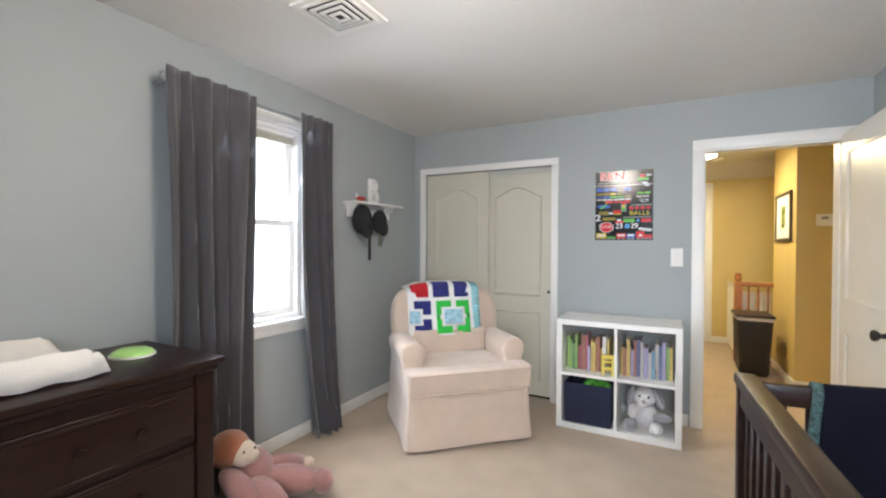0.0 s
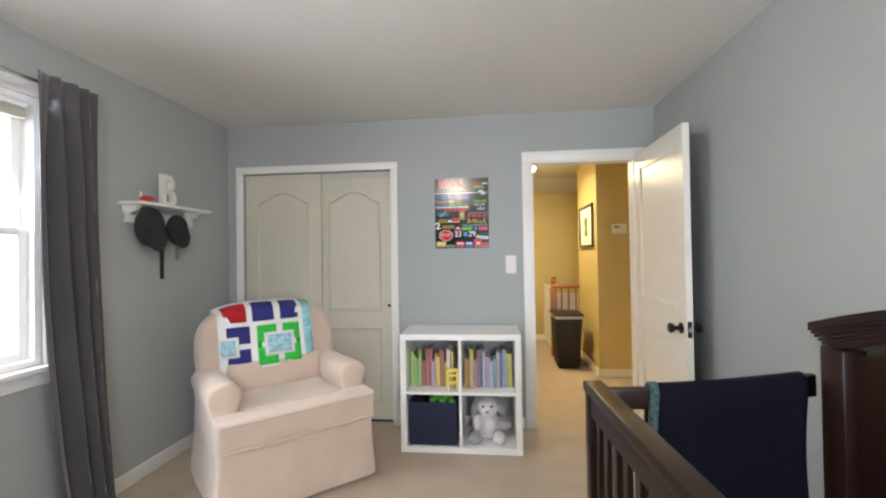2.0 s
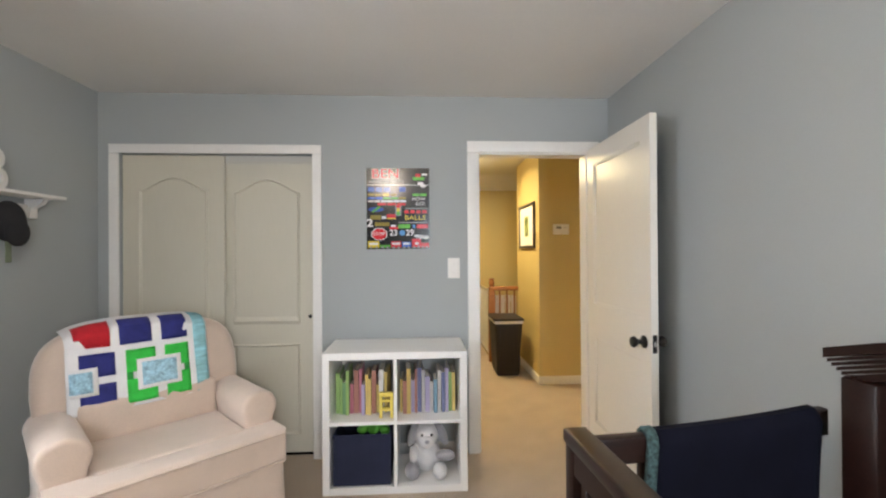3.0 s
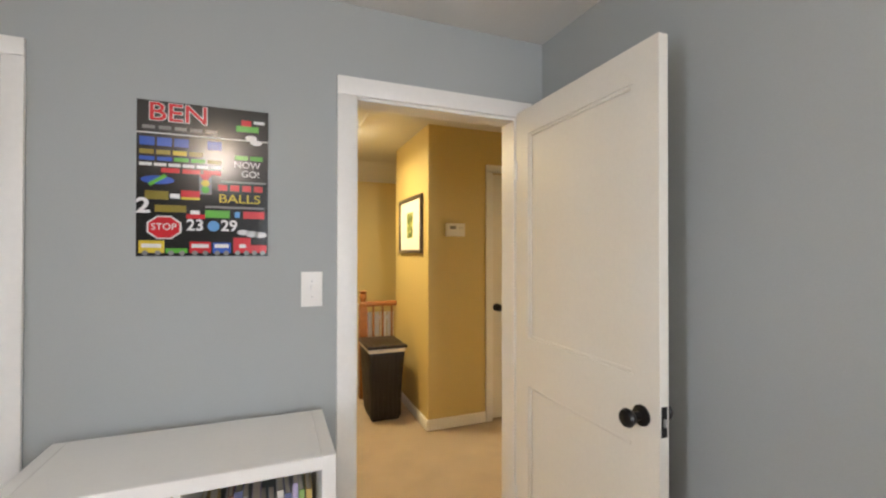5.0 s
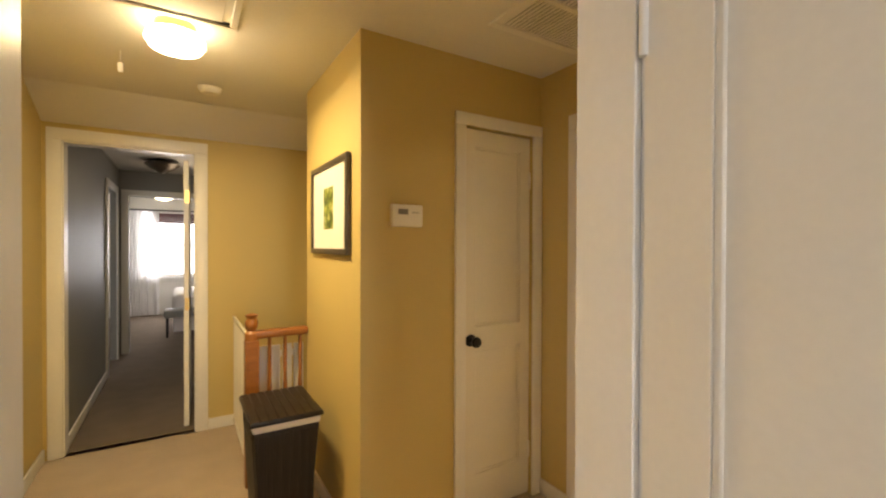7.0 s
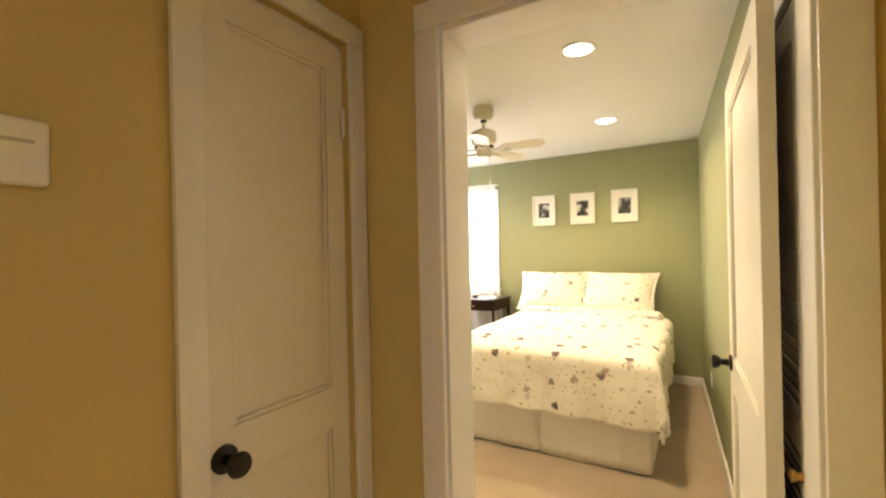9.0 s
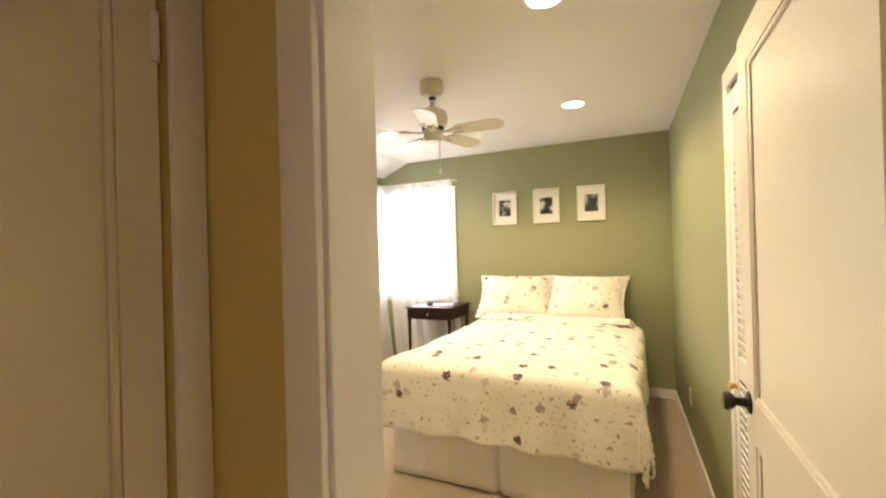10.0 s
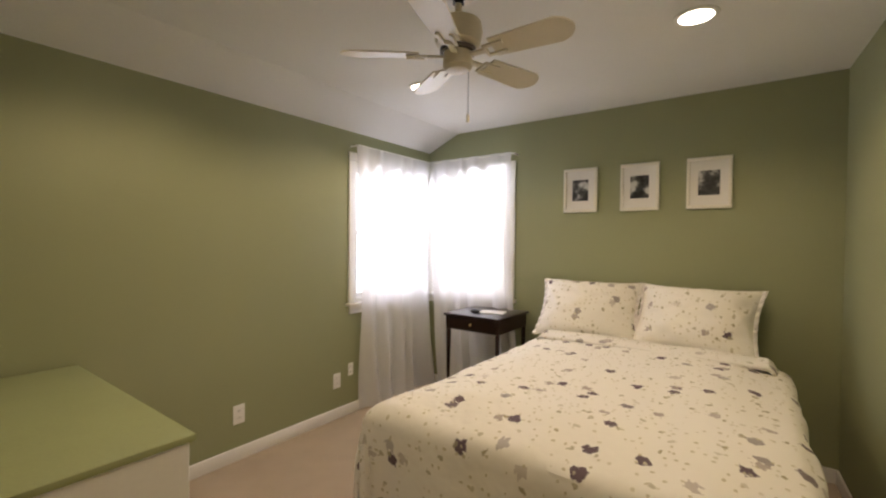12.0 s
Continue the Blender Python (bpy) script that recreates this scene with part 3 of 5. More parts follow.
M_SHEER = bpy.data.materials.new("white_sheer_voile")
M_SHEER.use_nodes = True
sn = M_SHEER.node_tree
tr, tl, df = sn.nodes.new("ShaderNodeBsdfTransparent"), sn.nodes.new("ShaderNodeBsdfTranslucent"), sn.nodes.new("ShaderNodeBsdfDiffuse")
for nd_ in (tl, df):
    nd_.inputs["Color"].default_value = (0.93, 0.92, 0.94, 1)
m1, m2 = sn.nodes.new("ShaderNodeMixShader"), sn.nodes.new("ShaderNodeMixShader")
m1.inputs[0].default_value = 0.68
weave = sn.nodes.new("ShaderNodeTexNoise")
weave.inputs["Scale"].default_value = 300
mrange = sn.nodes.new("ShaderNodeMapRange")
mrange.inputs["To Min"].default_value, mrange.inputs["To Max"].default_value = 0.6, 0.82
sn.links.new(weave.outputs["Fac"], mrange.inputs[0])
sn.links.new(mrange.outputs[0], m2.inputs[0])
sn.links.new(tl.outputs[0], m1.inputs[1])
sn.links.new(df.outputs[0], m1.inputs[2])
sn.links.new(tr.outputs[0], m2.inputs[1])
sn.links.new(m1.outputs[0], m2.inputs[2])
sn.links.new(m2.outputs[0], sn.nodes["Material Output"].inputs[0])
single("sheer_curtain", drape(0.96, 0.02, 2.15, 5, 0.034, 4, 0.05, 0.1, front=0.0), M_SHEER, "white sheer curtain hanging to the floor", "curtain", pose(5.2, 7.925, 0), "sheer curtains")
single("sheer_curtain", drape(0.86, 0.02, 2.17, 5, 0.03, 5, 0.03, 0.14), M_SHEER, "white sheer curtain hanging to the floor", "curtain", pose(6.165, 7.93, 0, 0, 0, -90), "sheer curtains")
cr = thing("curtain_rod", "thin white corner curtain rod", "curtain rod", pose(5.22, 7.93, 2.155))
part("rod", rod((0, 0, 0), (0.95, 0, 0), 0.007), M_WHITE, cr)
part("rod", rod((0.95, 0, 0), (0.95, -0.9, 0), 0.007), M_WHITE, cr)
part("bracket", rod((0.01, 0, 0), (0.01, 0.09, 0), 0.006), M_WHITE, cr)
part("bracket", rod((0.95, -0.88, 0), (1.04, -0.88, 0), 0.006), M_WHITE, cr)

# ---- glider armchair ----
chair = thing("glider_armchair", "cream microsuede skirted glider armchair in the corner", "armchair", pose(-0.795, 3.5, 0, 0, 0, 44))


def loft(rings, cap=True):
    bm = bmesh.new()
    rows = [[bm.verts.new(p) for p in r] for r in rings]
    n = len(rows[0])
    for a, b in zip(rows, rows[1:]):
        for i in range(n):
            bm.faces.new((a[i], a[(i + 1) % n], b[(i + 1) % n], b[i]))
    if cap:
        bm.faces.new(rows[0][::-1])
        bm.faces.new(rows[-1])
    return bm




def skirt_loop(hw, y0, y1, z, fl, n=26):
    """A box outline with tight corners and a soft wave, drawn in at each front corner for the kick pleats."""
    x0, x1, a, b = -hw - fl, hw + fl, y0 - fl, y1 + fl
    pts = []
    for (px, py), (qx, qy) in (((x0, a), (x1, a)), ((x1, a), (x1, b)), ((x1, b), (x0, b)), ((x0, b), (x0, a))):
        for i in range(n):
            u = 0.02 + 0.96 * i / (n - 1)
            w = 0.012 * (0.42 - z) * math.sin(9 * u + 2 * px)
            pleat = 0.03 * max(0.0, 1 - z / 0.36) * (math.exp(-(u / 0.03) ** 2) + math.exp(-((1 - u) / 0.03) ** 2))
            x, y = px + (qx - px) * u, py + (qy - py) * u
            nx, ny = (0, -1) if py == qy == a else (1, 0) if px == qx == x1 else (0, 1) if py == qy else (-1, 0)
            pts.append(Vector((x + nx * (w - pleat), y + ny * (w - pleat), z)))
    return pts


rings = [skirt_loop(0.42, 0.0, 0.8, z, fl) for z, fl in ((0.02, 0.024), (0.09, 0.018), (0.17, 0.01), (0.25, 0.004), (0.33, 0.0), (0.39, -0.004))]
part("skirt", loft(rings), M_UPH, chair)
tc = prism([(-0.43, 0.35), (0.43, 0.35), (0.43, 0.505), (-0.43, 0.505)], -0.015, 0.17, 0.03, 3)
part("seat_front", tc, M_UPH, chair)
sc = box(-0.3, 0.3, 0.1, 0.55, 0.35, 0.512, 0.035, 3)
part("seat", sc, M_UPH, chair)
part("piping", rod((-0.41, -0.017, 0.492), (0.41, -0.017, 0.492), 0.006), M_UPH, chair)
part("piping", rod((-0.41, -0.017, 0.362), (0.41, -0.017, 0.362), 0.006), M_UPH, chair)
armp = [(-0.065, 0.36), (0.065, 0.36), (0.07, 0.52)]
for i in range(13):
    a = radians(-20 + 220 * i / 12)
    armp.append((0.088 * math.cos(a), 0.585 + 0.082 * math.sin(a)))
armp.append((-0.07, 0.52))
for sx in (-1, 1):
    part("arm", prism(armp, 0.14, 0.66, 0.022, 3), M_UPH, chair, m=pose(sx * 0.365, 0, 0))


def back_at(x, z, off=0.0):
    """A place on the front of the leaning back."""
    return Vector((x, 0.5 + (z - 0.62) * 0.2 + 0.25 * x * x - off, z))


bp = []
for i in range(25):
    a = math.pi * i / 24
    c, s_ = math.cos(a), math.sin(a)
    bp.append((0.43 * math.copysign(abs(c) ** 0.6, c), 0.7 + 0.315 * abs(s_) ** 0.6))
bp += [(-0.4, 0.4), (0.4, 0.4)]
bk = prism(bp, 0.0, 0.17, 0.05, 4)
for vtx in bk.verts:
    vtx.co.y += 0.5 + (vtx.co.z - 0.62) * 0.2 + 0.25 * vtx.co.x ** 2
part("backrest", bk, M_UPH, chair)
lum = box(-0.29, 0.29, 0.475, 0.56, 0.49, 0.69, 0.035, 3)
part("lumbar_cushion", lum, M_UPH, chair)

# quilt over the back
QW = mat("white_quilt_cotton", (0.8, 0.8, 0.8), 0.85, 0.06, 20, 200, 0.4)
QB = mat("navy_patch_cotton", (0.02, 0.025, 0.17), 0.85, 0.3, 25, 200, 0.4)
QG = mat("green_patch_cotton", (0.03, 0.52, 0.06), 0.85, 0.2, 25, 200, 0.4)
QG2 = mat("dark_green_patch_cotton", (0.02, 0.3, 0.05), 0.85, 0.2, 25, 200, 0.4)
QR = mat("red_patch_cotton", (0.5, 0.01, 0.02), 0.85, 0.2, 25, 200, 0.4)
QL = mat("pale_blue_print_cotton", (0.35, 0.58, 0.78), 0.85, 0.5, 40, 90, 0.4)
QT = mat("teal_stripe_cotton", (0.25, 0.5, 0.55), 0.85, 0.6, 4, 60, 0.4, stretch=(0.2, 0.2, 1))
quilt = thing("patchwork_quilt", "white patchwork quilt with blue and green squares over the chair", "quilt", pose(-0.795, 3.5, 0, 0, 0, 44))
QX0, QX1, QZ0, QZ1 = -0.325, 0.25, 0.635, 1.03


def on_quilt(x, z, off):
    x2 = x + 0.05 * (1.0 - z) * 0.3
    p = back_at(x2, z, 0.03 + off)
    top = 0.7 + 0.315 * max(0.0, 1 - (abs(x2) / 0.41) ** 3.3) ** 0.3 - 0.018
    if p.z > top - 0.05:
        over = (p.z - (top - 0.05))
        p.z = top + 0.034 + off - 0.05 * math.exp(-over * 26)
        p.y += 0.75 * over
    p.y += 0.004 * math.sin(31 * x + 9 * z)
    return p


def quilt_piece(name, x0, x1, z0, z1, material, off, parent, label=""):
    return part(name, sheet(lambda u, v: on_quilt(x0 + (x1 - x0) * u, z0 + (z1 - z0) * v, off), max(2, int((x1 - x0) / 0.02)), max(2, int((z1 - z0) / 0.02))), material, parent, label, thick=0.003)


quilt_piece("backing", QX0, QX1, QZ0, QZ1 + 0.12, QW, 0.0, quilt, "white quilt ground")
for x0, x1, mt in ((-0.295, -0.165, QR), (-0.13, 0.0, QB), (0.04, 0.155, QB)):
    quilt_piece("patch", x0, x1, 0.92, 1.035, mt, 0.005, quilt)
for z0, z1 in ((0.652, 0.758), (0.79, 0.893)):
    for x0, x1, mt in ((-0.28, -0.15, QB), (-0.11, 0.01, QG), (0.05, 0.155, QG)):
        quilt_piece("patch", x0, x1, z0, z1, mt, 0.005, quilt)
for x0, x1 in ((-0.11, -0.085), (0.13, 0.155)):
    quilt_piece("patch", x0, x1, 0.758, 0.79, QG2, 0.005, quilt)
quilt_piece("patch", -0.315, -0.215, 0.715, 0.835, QW, 0.008, quilt)
quilt_piece("patch", -0.315, -0.235, 0.73, 0.82, QL, 0.011, quilt, "pale blue printed square")
quilt_piece("patch", -0.07, 0.115, 0.705, 0.845, QW, 0.008, quilt)
quilt_piece("patch", -0.05, 0.095, 0.722, 0.828, QL, 0.011, quilt, "pale blue printed square")
quilt_piece("border", 0.185, 0.245, 0.64, 1.075, QT, 0.005, quilt, "teal striped border")

# ---- cube shelf ----
CX, CY, CW, CH, CD = -0.385, 4.092, 0.808, 0.788, 0.39
cube = thing("cube_shelf", "white four-cube shelf with books and toys", "shelf", pose(CX, CY, 0))
part("side_panel", box(0, 0.04, 0, CD, 0, CH, 0.002), M_SHELF, cube)
part("side_panel", box(CW - 0.04, CW, 0, CD, 0, CH, 0.002), M_SHELF, cube)
part("top_panel", box(0.04, CW - 0.04, 0, CD, CH - 0.04, CH, 0.002), M_SHELF, cube)
part("bottom_panel", box(0.04, CW - 0.04, 0, CD, 0, 0.04, 0.002), M_SHELF, cube)
part("divider", box(CW / 2 - 0.009, CW / 2 + 0.009, 0.002, CD, 0.04, CH - 0.04), M_SHELF, cube)
for a, b in ((0.04, CW / 2 - 0.009), (CW / 2 + 0.009, CW - 0.04)):
    part("shelf", box(a, b, 0.002, CD, CH / 2 - 0.009, CH / 2 + 0.009), M_SHELF, cube)
COLS = [(0.25, 0.45, 0.08), (0.1, 0.3, 0.1), (0.4, 0.06, 0.12), (0.6, 0.42, 0.06), (0.35, 0.1, 0.05), (0.05, 0.08, 0.25), (0.55, 0.53, 0.5), (0.35, 0.3, 0.5), (0.1, 0.25, 0.35), (0.04, 0.04, 0.05)]
BOOKM = [mat("book_cover", tuple(0.1 + 0.85 * k for k in c), 0.45, 0.12, 14, 90, 0.05) for c in COLS]
M_PAPER = mat("book_paper", (0.7, 0.66, 0.56), 0.9, 0.08, 30, 200, 0.2)
rb = random.Random(5)
order = ([0, 0, 1, 0, 2, 4, 2, 7, 3, 3, 4, 3, 6, 3], [3, 4, 3, 7, 4, 5, 6, 7, 6, 8, 6, 5, 7, 0, 3])
for cell, (a, b) in enumerate(((0.05, CW / 2 - 0.02), (CW / 2 + 0.02, CW - 0.05))):
    x = a
    for k in order[cell]:
        t = rb.uniform(0.013, 0.027)
        if x + t > b:
            break
        h, d = rb.uniform(0.16, 0.265), rb.uniform(0.15, 0.2)
        y = rb.uniform(0.1, 0.14)
        bk_ = thing("book", "children's picture book standing on the shelf", "book", pose(CX + x, CY + y, CH / 2 + 0.0095, 0, 0, rb.uniform(-3, 3)), "children's books")
        c = bmesh.new()
        bm_box(c, 0, t, 0, 0.003, 0, h)
        bm_box(c, 0, 0.002, 0.003, d, 0, h)
        bm_box(c, t - 0.002, t, 0.003, d, 0, h)
        part("cover", c, BOOKM[k], bk_)
        part("page_block", box(0.002, t - 0.002, 0.003, d - 0.004, 0.004, h - 0.004), M_PAPER, bk_)
        x += t + rb.uniform(0.001, 0.005)
M_YEL = mat("yellow_toy_plastic", (0.75, 0.6, 0.12), 0.4, 0.1, 20, 90, 0.05)
ta = thing("toy_figure", "small yellow A-shaped wooden toy on the shelf", "toy", pose(CX + 0.31, CY + 0.045, CH / 2 + 0.0095))
for n, b in (("leg", (0, 0.018, 0, 0.12)), ("leg", (0.062, 0.08, 0, 0.12)), ("bar", (0.018, 0.062, 0.04, 0.06)), ("bar", (0.0, 0.08, 0.12, 0.145)), ("bar", (0.015, 0.065, 0.09, 0.105))):
    part(n, box(b[0], b[1], 0, 0.025, b[2], b[3], 0.003), M_YEL, ta)
binn = thing("fabric_bin", "navy fabric storage bin full of toys", "storage bin", pose(CX + 0.055, CY + 0.02, 0.041))
bb = bmesh.new()
for q in ((0, 0.32, 0, 0.008), (0, 0.32, 0.322, 0.33), (0, 0.008, 0.008, 0.322), (0.312, 0.32, 0.008, 0.322)):
    bm_box(bb, *q, 0, 0.285, 0.002)
bm_box(bb, 0.008, 0.312, 0.008, 0.322, 0, 0.01)
M_BIN = mat("navy_bin_fabric", (0.014, 0.018, 0.045), 0.85, 0.2, 12, 300, 0.3)
part("body", bb, M_BIN, binn)
part("rim", box(-0.002, 0.322, -0.003, 0.004, 0.262, 0.287, 0.002), M_BIN, binn)
M_TOYG = mat("green_toy_cloth", (0.12, 0.45, 0.05), 0.7, 0.2, 12, 200, 0.3)
tg = bmesh.new()
for i in range(7):
    ball(tg, (0.15 + 0.022 * i, 0.1 + 0.02 * (i % 3), 0.275 + 0.012 * math.sin(i * 2)), (0.03, 0.03, 0.022))
single("soft_toy", tg, M_TOYG, "bright green soft toy heaped in the bin", "toy", pose(CX + 0.055, CY + 0.02, 0.04))

M_PLUSHW = mat("white_plush", (0.72, 0.7, 0.7), 0.95, 0.1, 30, 160, 1.0, dist=0.006, sheen=0.5)
M_PLUSHG = mat("grey_plush", (0.34, 0.33, 0.35), 0.95, 0.15, 30, 160, 1.0, dist=0.006, sheen=0.5)
dog = bmesh.new()
ball(dog, (0, 0.03, 0.09), (0.085, 0.07, 0.1), mi=0)
ball(dog, (0, -0.01, 0.225), (0.075, 0.07, 0.065), mi=0)
ball(dog, (0, -0.075, 0.205), (0.042, 0.04, 0.035), mi=0)
ball(dog, (0, -0.112, 0.22), (0.014, 0.01, 0.011), mi=1)
ball(dog, (-0.08, 0.0, 0.22), (0.03, 0.045, 0.075), Matrix.Rotation(radians(18), 4, "Y"), mi=1)
ball(dog, (0.085, 0.0, 0.225), (0.03, 0.045, 0.075), Matrix.Rotation(radians(-25), 4, "Y"), mi=1)
ball(dog, (-0.085, -0.07, 0.04), (0.045, 0.075, 0.04), mi=1)
ball(dog, (0.075, -0.07, 0.035), (0.042, 0.075, 0.036), mi=0)
ball(dog, (-0.075, -0.03, 0.12), (0.028, 0.06, 0.035), Matrix.Rotation(radians(35), 4, "X"), mi=0)
ball(dog, (0.11, -0.02, 0.1), (0.06, 0.035, 0.032), mi=1)
for sx in (-0.028, 0.028):
    ball(dog, (sx, -0.073, 0.243), (0.008, 0.006, 0.009), seg=8, mi=2)
single("plush_dog", dog, [M_PLUSHW, M_PLUSHG, M_BLACK], "white and grey plush dog sitting in the shelf", "plush toy", pose(CX + 0.58, CY + 0.16, 0.041))

# ---- nursery dresser and what lies on it ----
dr = thing("dresser", "espresso wood dresser with round wooden knobs", "dresser", pose(-1.86, 0.72, 0))
DW, DD, DH = 1.33, 0.55, 0.86
part("top", box(-0.0, DD + 0.03, -0.03, DW + 0.03, DH - 0.025, DH, 0.006, 2), M_DARK, dr)
part("top_moulding", box(0, DD + 0.012, -0.015, DW + 0.015, DH - 0.055, DH - 0.025, 0.01, 3), M_DARK, dr)
part("body", box(0, DD - 0.02, 0, DW, 0.06, DH - 0.055, 0.003), M_DARK, dr)
for y in (0.0, DW - 0.07):
    part("corner_post", box(DD - 0.05, DD, y, y + 0.07, 0, DH - 0.055, 0.005, 2), M_DARK, dr)
for i, (z0, z1) in enumerate(((0.08, 0.295), (0.31, 0.525), (0.54, 0.76))):
    for y0, y1 in ((0.075, 0.655), (0.675, DW - 0.075)):
        d = part("drawer", box(DD - 0.03, DD - 0.006, y0, y1, z0, z1, 0.008, 3), M_DARK, dr)
        for q in ((y0 + 0.012, y1 - 0.012, z1 - 0.028, z1 - 0.014), (y0 + 0.012, y1 - 0.012, z0 + 0.014, z0 + 0.028)):
            part("bead", box(DD - 0.008, DD - 0.002, q[0], q[1], q[2], q[3], 0.002), M_DARK, d)
        for y in (y0 + 0.2, y1 - 0.2):
            part("knob", lathe([(0.0, 0), (0.012, 0), (0.01, 0.012), (0.02, 0.02), (0.02, 0.027), (0.001, 0.031)], (DD - 0.006, y, (z0 + z1) / 2), 16, Matrix.Rotation(radians(90), 4, "Y")), M_DARK, d, "round wooden knob")
M_PAD = mat("white_terry_cloth", (0.78, 0.74, 0.68), 0.95, 0.05, 15, 220, 0.6, dist=0.003, sheen=0.4)


def pad(u, v):
    y = 0.9 * u
    x = 0.42 * v
    c = abs(2 * v - 1) ** 3
    e = min(1, min(u, 1 - u) * 14, min(v, 1 - v) * 14)
    return Vector((x, y, (0.045 + 0.075 * c) * math.sqrt(max(0, e)) + 0.004 * math.sin(40 * u) * c))


cp = sheet(pad, 60, 30)
single("changing_pad", cp, M_PAD, "white contoured changing pad on the dresser", "changing pad", pose(-1.82, 0.82, DH + 0.008), thick=0.008)
M_LIME = mat("lime_plastic", (0.42, 0.72, 0.22), 0.4, 0.06, 20, 90, 0.03)
dish = thing("green_bowl", "shallow lime green plastic bowl lying upside down", "bowl", pose(-1.62, 1.9, DH))
part("body", lathe([(0.001, 0.03), (0.05, 0.028), (0.07, 0.018), (0.08, 0.004), (0.08, 0.0), (0.076, 0.0)][::-1], n=28), M_LIME, dish)
part("rim", lathe([(0.083, 0.0), (0.083, 0.006), (0.077, 0.008), (0.077, 0.0)], n=28, cap=False), M_PLASTIC, dish, "white rim")

# plush monkey on the carpet
M_PINK = mat("dusty_rose_plush", (0.36, 0.17, 0.15), 0.95, 0.15, 25, 150, 1.0, dist=0.006, sheen=0.5)
M_RUST = mat("rust_plush", (0.3, 0.1, 0.04), 0.95, 0.2, 25, 150, 1.0, dist=0.006, sheen=0.5)
M_CREAM = mat("cream_plush", (0.62, 0.5, 0.38), 0.95, 0.1, 25, 150, 1.0, dist=0.006, sheen=0.5)
mk = bmesh.new()
ball(mk, (0, 0, 0.13), (0.13, 0.12, 0.13), mi=0)
ball(mk, (-0.02, -0.1, 0.29), (0.095, 0.1, 0.09), mi=1)
ball(mk, (0.045, -0.065, 0.27), (0.06, 0.068, 0.062), mi=2)
ball(mk, (0.08, -0.05, 0.26), (0.04, 0.045, 0.035), mi=2)
ball(mk, (-0.02, -0.2, 0.28), (0.03, 0.02, 0.035), mi=2)
ball(mk, (0.16, 0.11, 0.09), (0.17, 0.08, 0.075), Matrix.Rotation(radians(28), 4, "Z"), mi=0)
ball(mk, (0.3, 0.22, 0.075), (0.065, 0.055, 0.065), mi=0)
ball(mk, (0.18, -0.05, 0.09), (0.19, 0.08, 0.08), Matrix.Rotation(radians(-5), 4, "Z"), mi=0)
ball(mk, (0.05, 0.17, 0.11), (0.06, 0.16, 0.06), Matrix.Rotation(radians(-18), 4, "X"), mi=0)
ball(mk, (0.07, 0.31, 0.06), (0.04, 0.05, 0.04), mi=2)
ball(mk, (0.12, -0.14, 0.16), (0.14, 0.06, 0.055), Matrix.Rotation(radians(15), 4, "Y"), mi=0)
ball(mk, (0.27, -0.15, 0.1), (0.05, 0.045, 0.04), mi=2)
for y in (-0.09, -0.03):
    ball(mk, (0.09, y, 0.295), (0.007, 0.007, 0.008), seg=8, mi=3)
single("plush_monkey", mk, [M_PINK, M_RUST, M_CREAM, M_BLACK], "dusty rose plush monkey slumped on the carpet", "plush toy", pose(-1.585, 2.43, 0, 0, 0, -4))

# ---- crib ----
crib = thing("crib", "espresso wood crib with slatted sides and arched headboard", "crib", pose(0.646, 1.482, 0, 0, 0, 3))
KW, KL = 0.78, 1.41
part("front_rail", box(-0.012, 0.058, 0, KL, 0.81, 0.85, 0.008, 3), M_DARK, crib)
part("front_rail", box(0.0, 0.042, 0.04, KL - 0.04, 0.735, 0.81, 0.003), M_DARK, crib)
part("bottom_rail", box(0.005, 0.04, 0.04, KL - 0.04, 0.2, 0.27, 0.003), M_DARK, crib)
for y in (0.0, KL - 0.05):
    part("post", box(-0.004, 0.05, y, y + 0.05, 0.0, 0.81, 0.005, 2), M_DARK, crib)
for i in range(15):
    y = 0.085 + i * (KL - 0.17) / 14
    part("slat", box(0.012, 0.03, y - 0.018, y + 0.018, 0.27, 0.735, 0.003), M_DARK, crib)
for y in (0.012, KL - 0.05):
    lo = [(0.05 + (KW - 0.05) * i / 12, 0.755 + 0.05 * (i / 12) ** 2) for i in range(13)]
    part("end_rail", prism(lo + [(x, z + 0.075) for x, z in lo[::-1]], y, y + 0.038, 0.006), M_DARK, crib)
    part("bottom_rail", box(0.05, KW - 0.03, y + 0.003, y + 0.035, 0.2, 0.27, 0.003), M_DARK, crib)
    for i in range(7):
        x = 0.125 + i * 0.09
        part("slat", box(x - 0.018, x + 0.018, y + 0.01, y + 0.028, 0.27, 0.755, 0.003), M_DARK, crib)
for y in (0.16, KL - 0.21):
    part("back_post", box(KW - 0.045, KW + 0.03, y, y + 0.09, 0, 1.0, 0.006, 2), M_DARK, crib)
hb = [(0.2, 0.3), (KL - 0.1, 0.3)] + [(KL - 0.1 - (KL - 0.3) * i / 16, 0.955 + 0.1 * math.sin(math.pi * i / 16)) for i in range(17)]
part("headboard_panel", prism(hb, -0.012, 0.012), M_DARK, crib, m=pose(KW + 0.005, 0, 0, 0, 0, 90))


def crown(z, d, out):
    lo = [(0.18 - out + (KL - 0.3 + 2 * out) * i / 20, z + 0.12 * math.sin(math.pi * i / 20)) for i in range(21)]
    return prism(lo + [(x, q + d) for x, q in lo[::-1]], -0.03 - out, 0.03 + 0.4 * out)


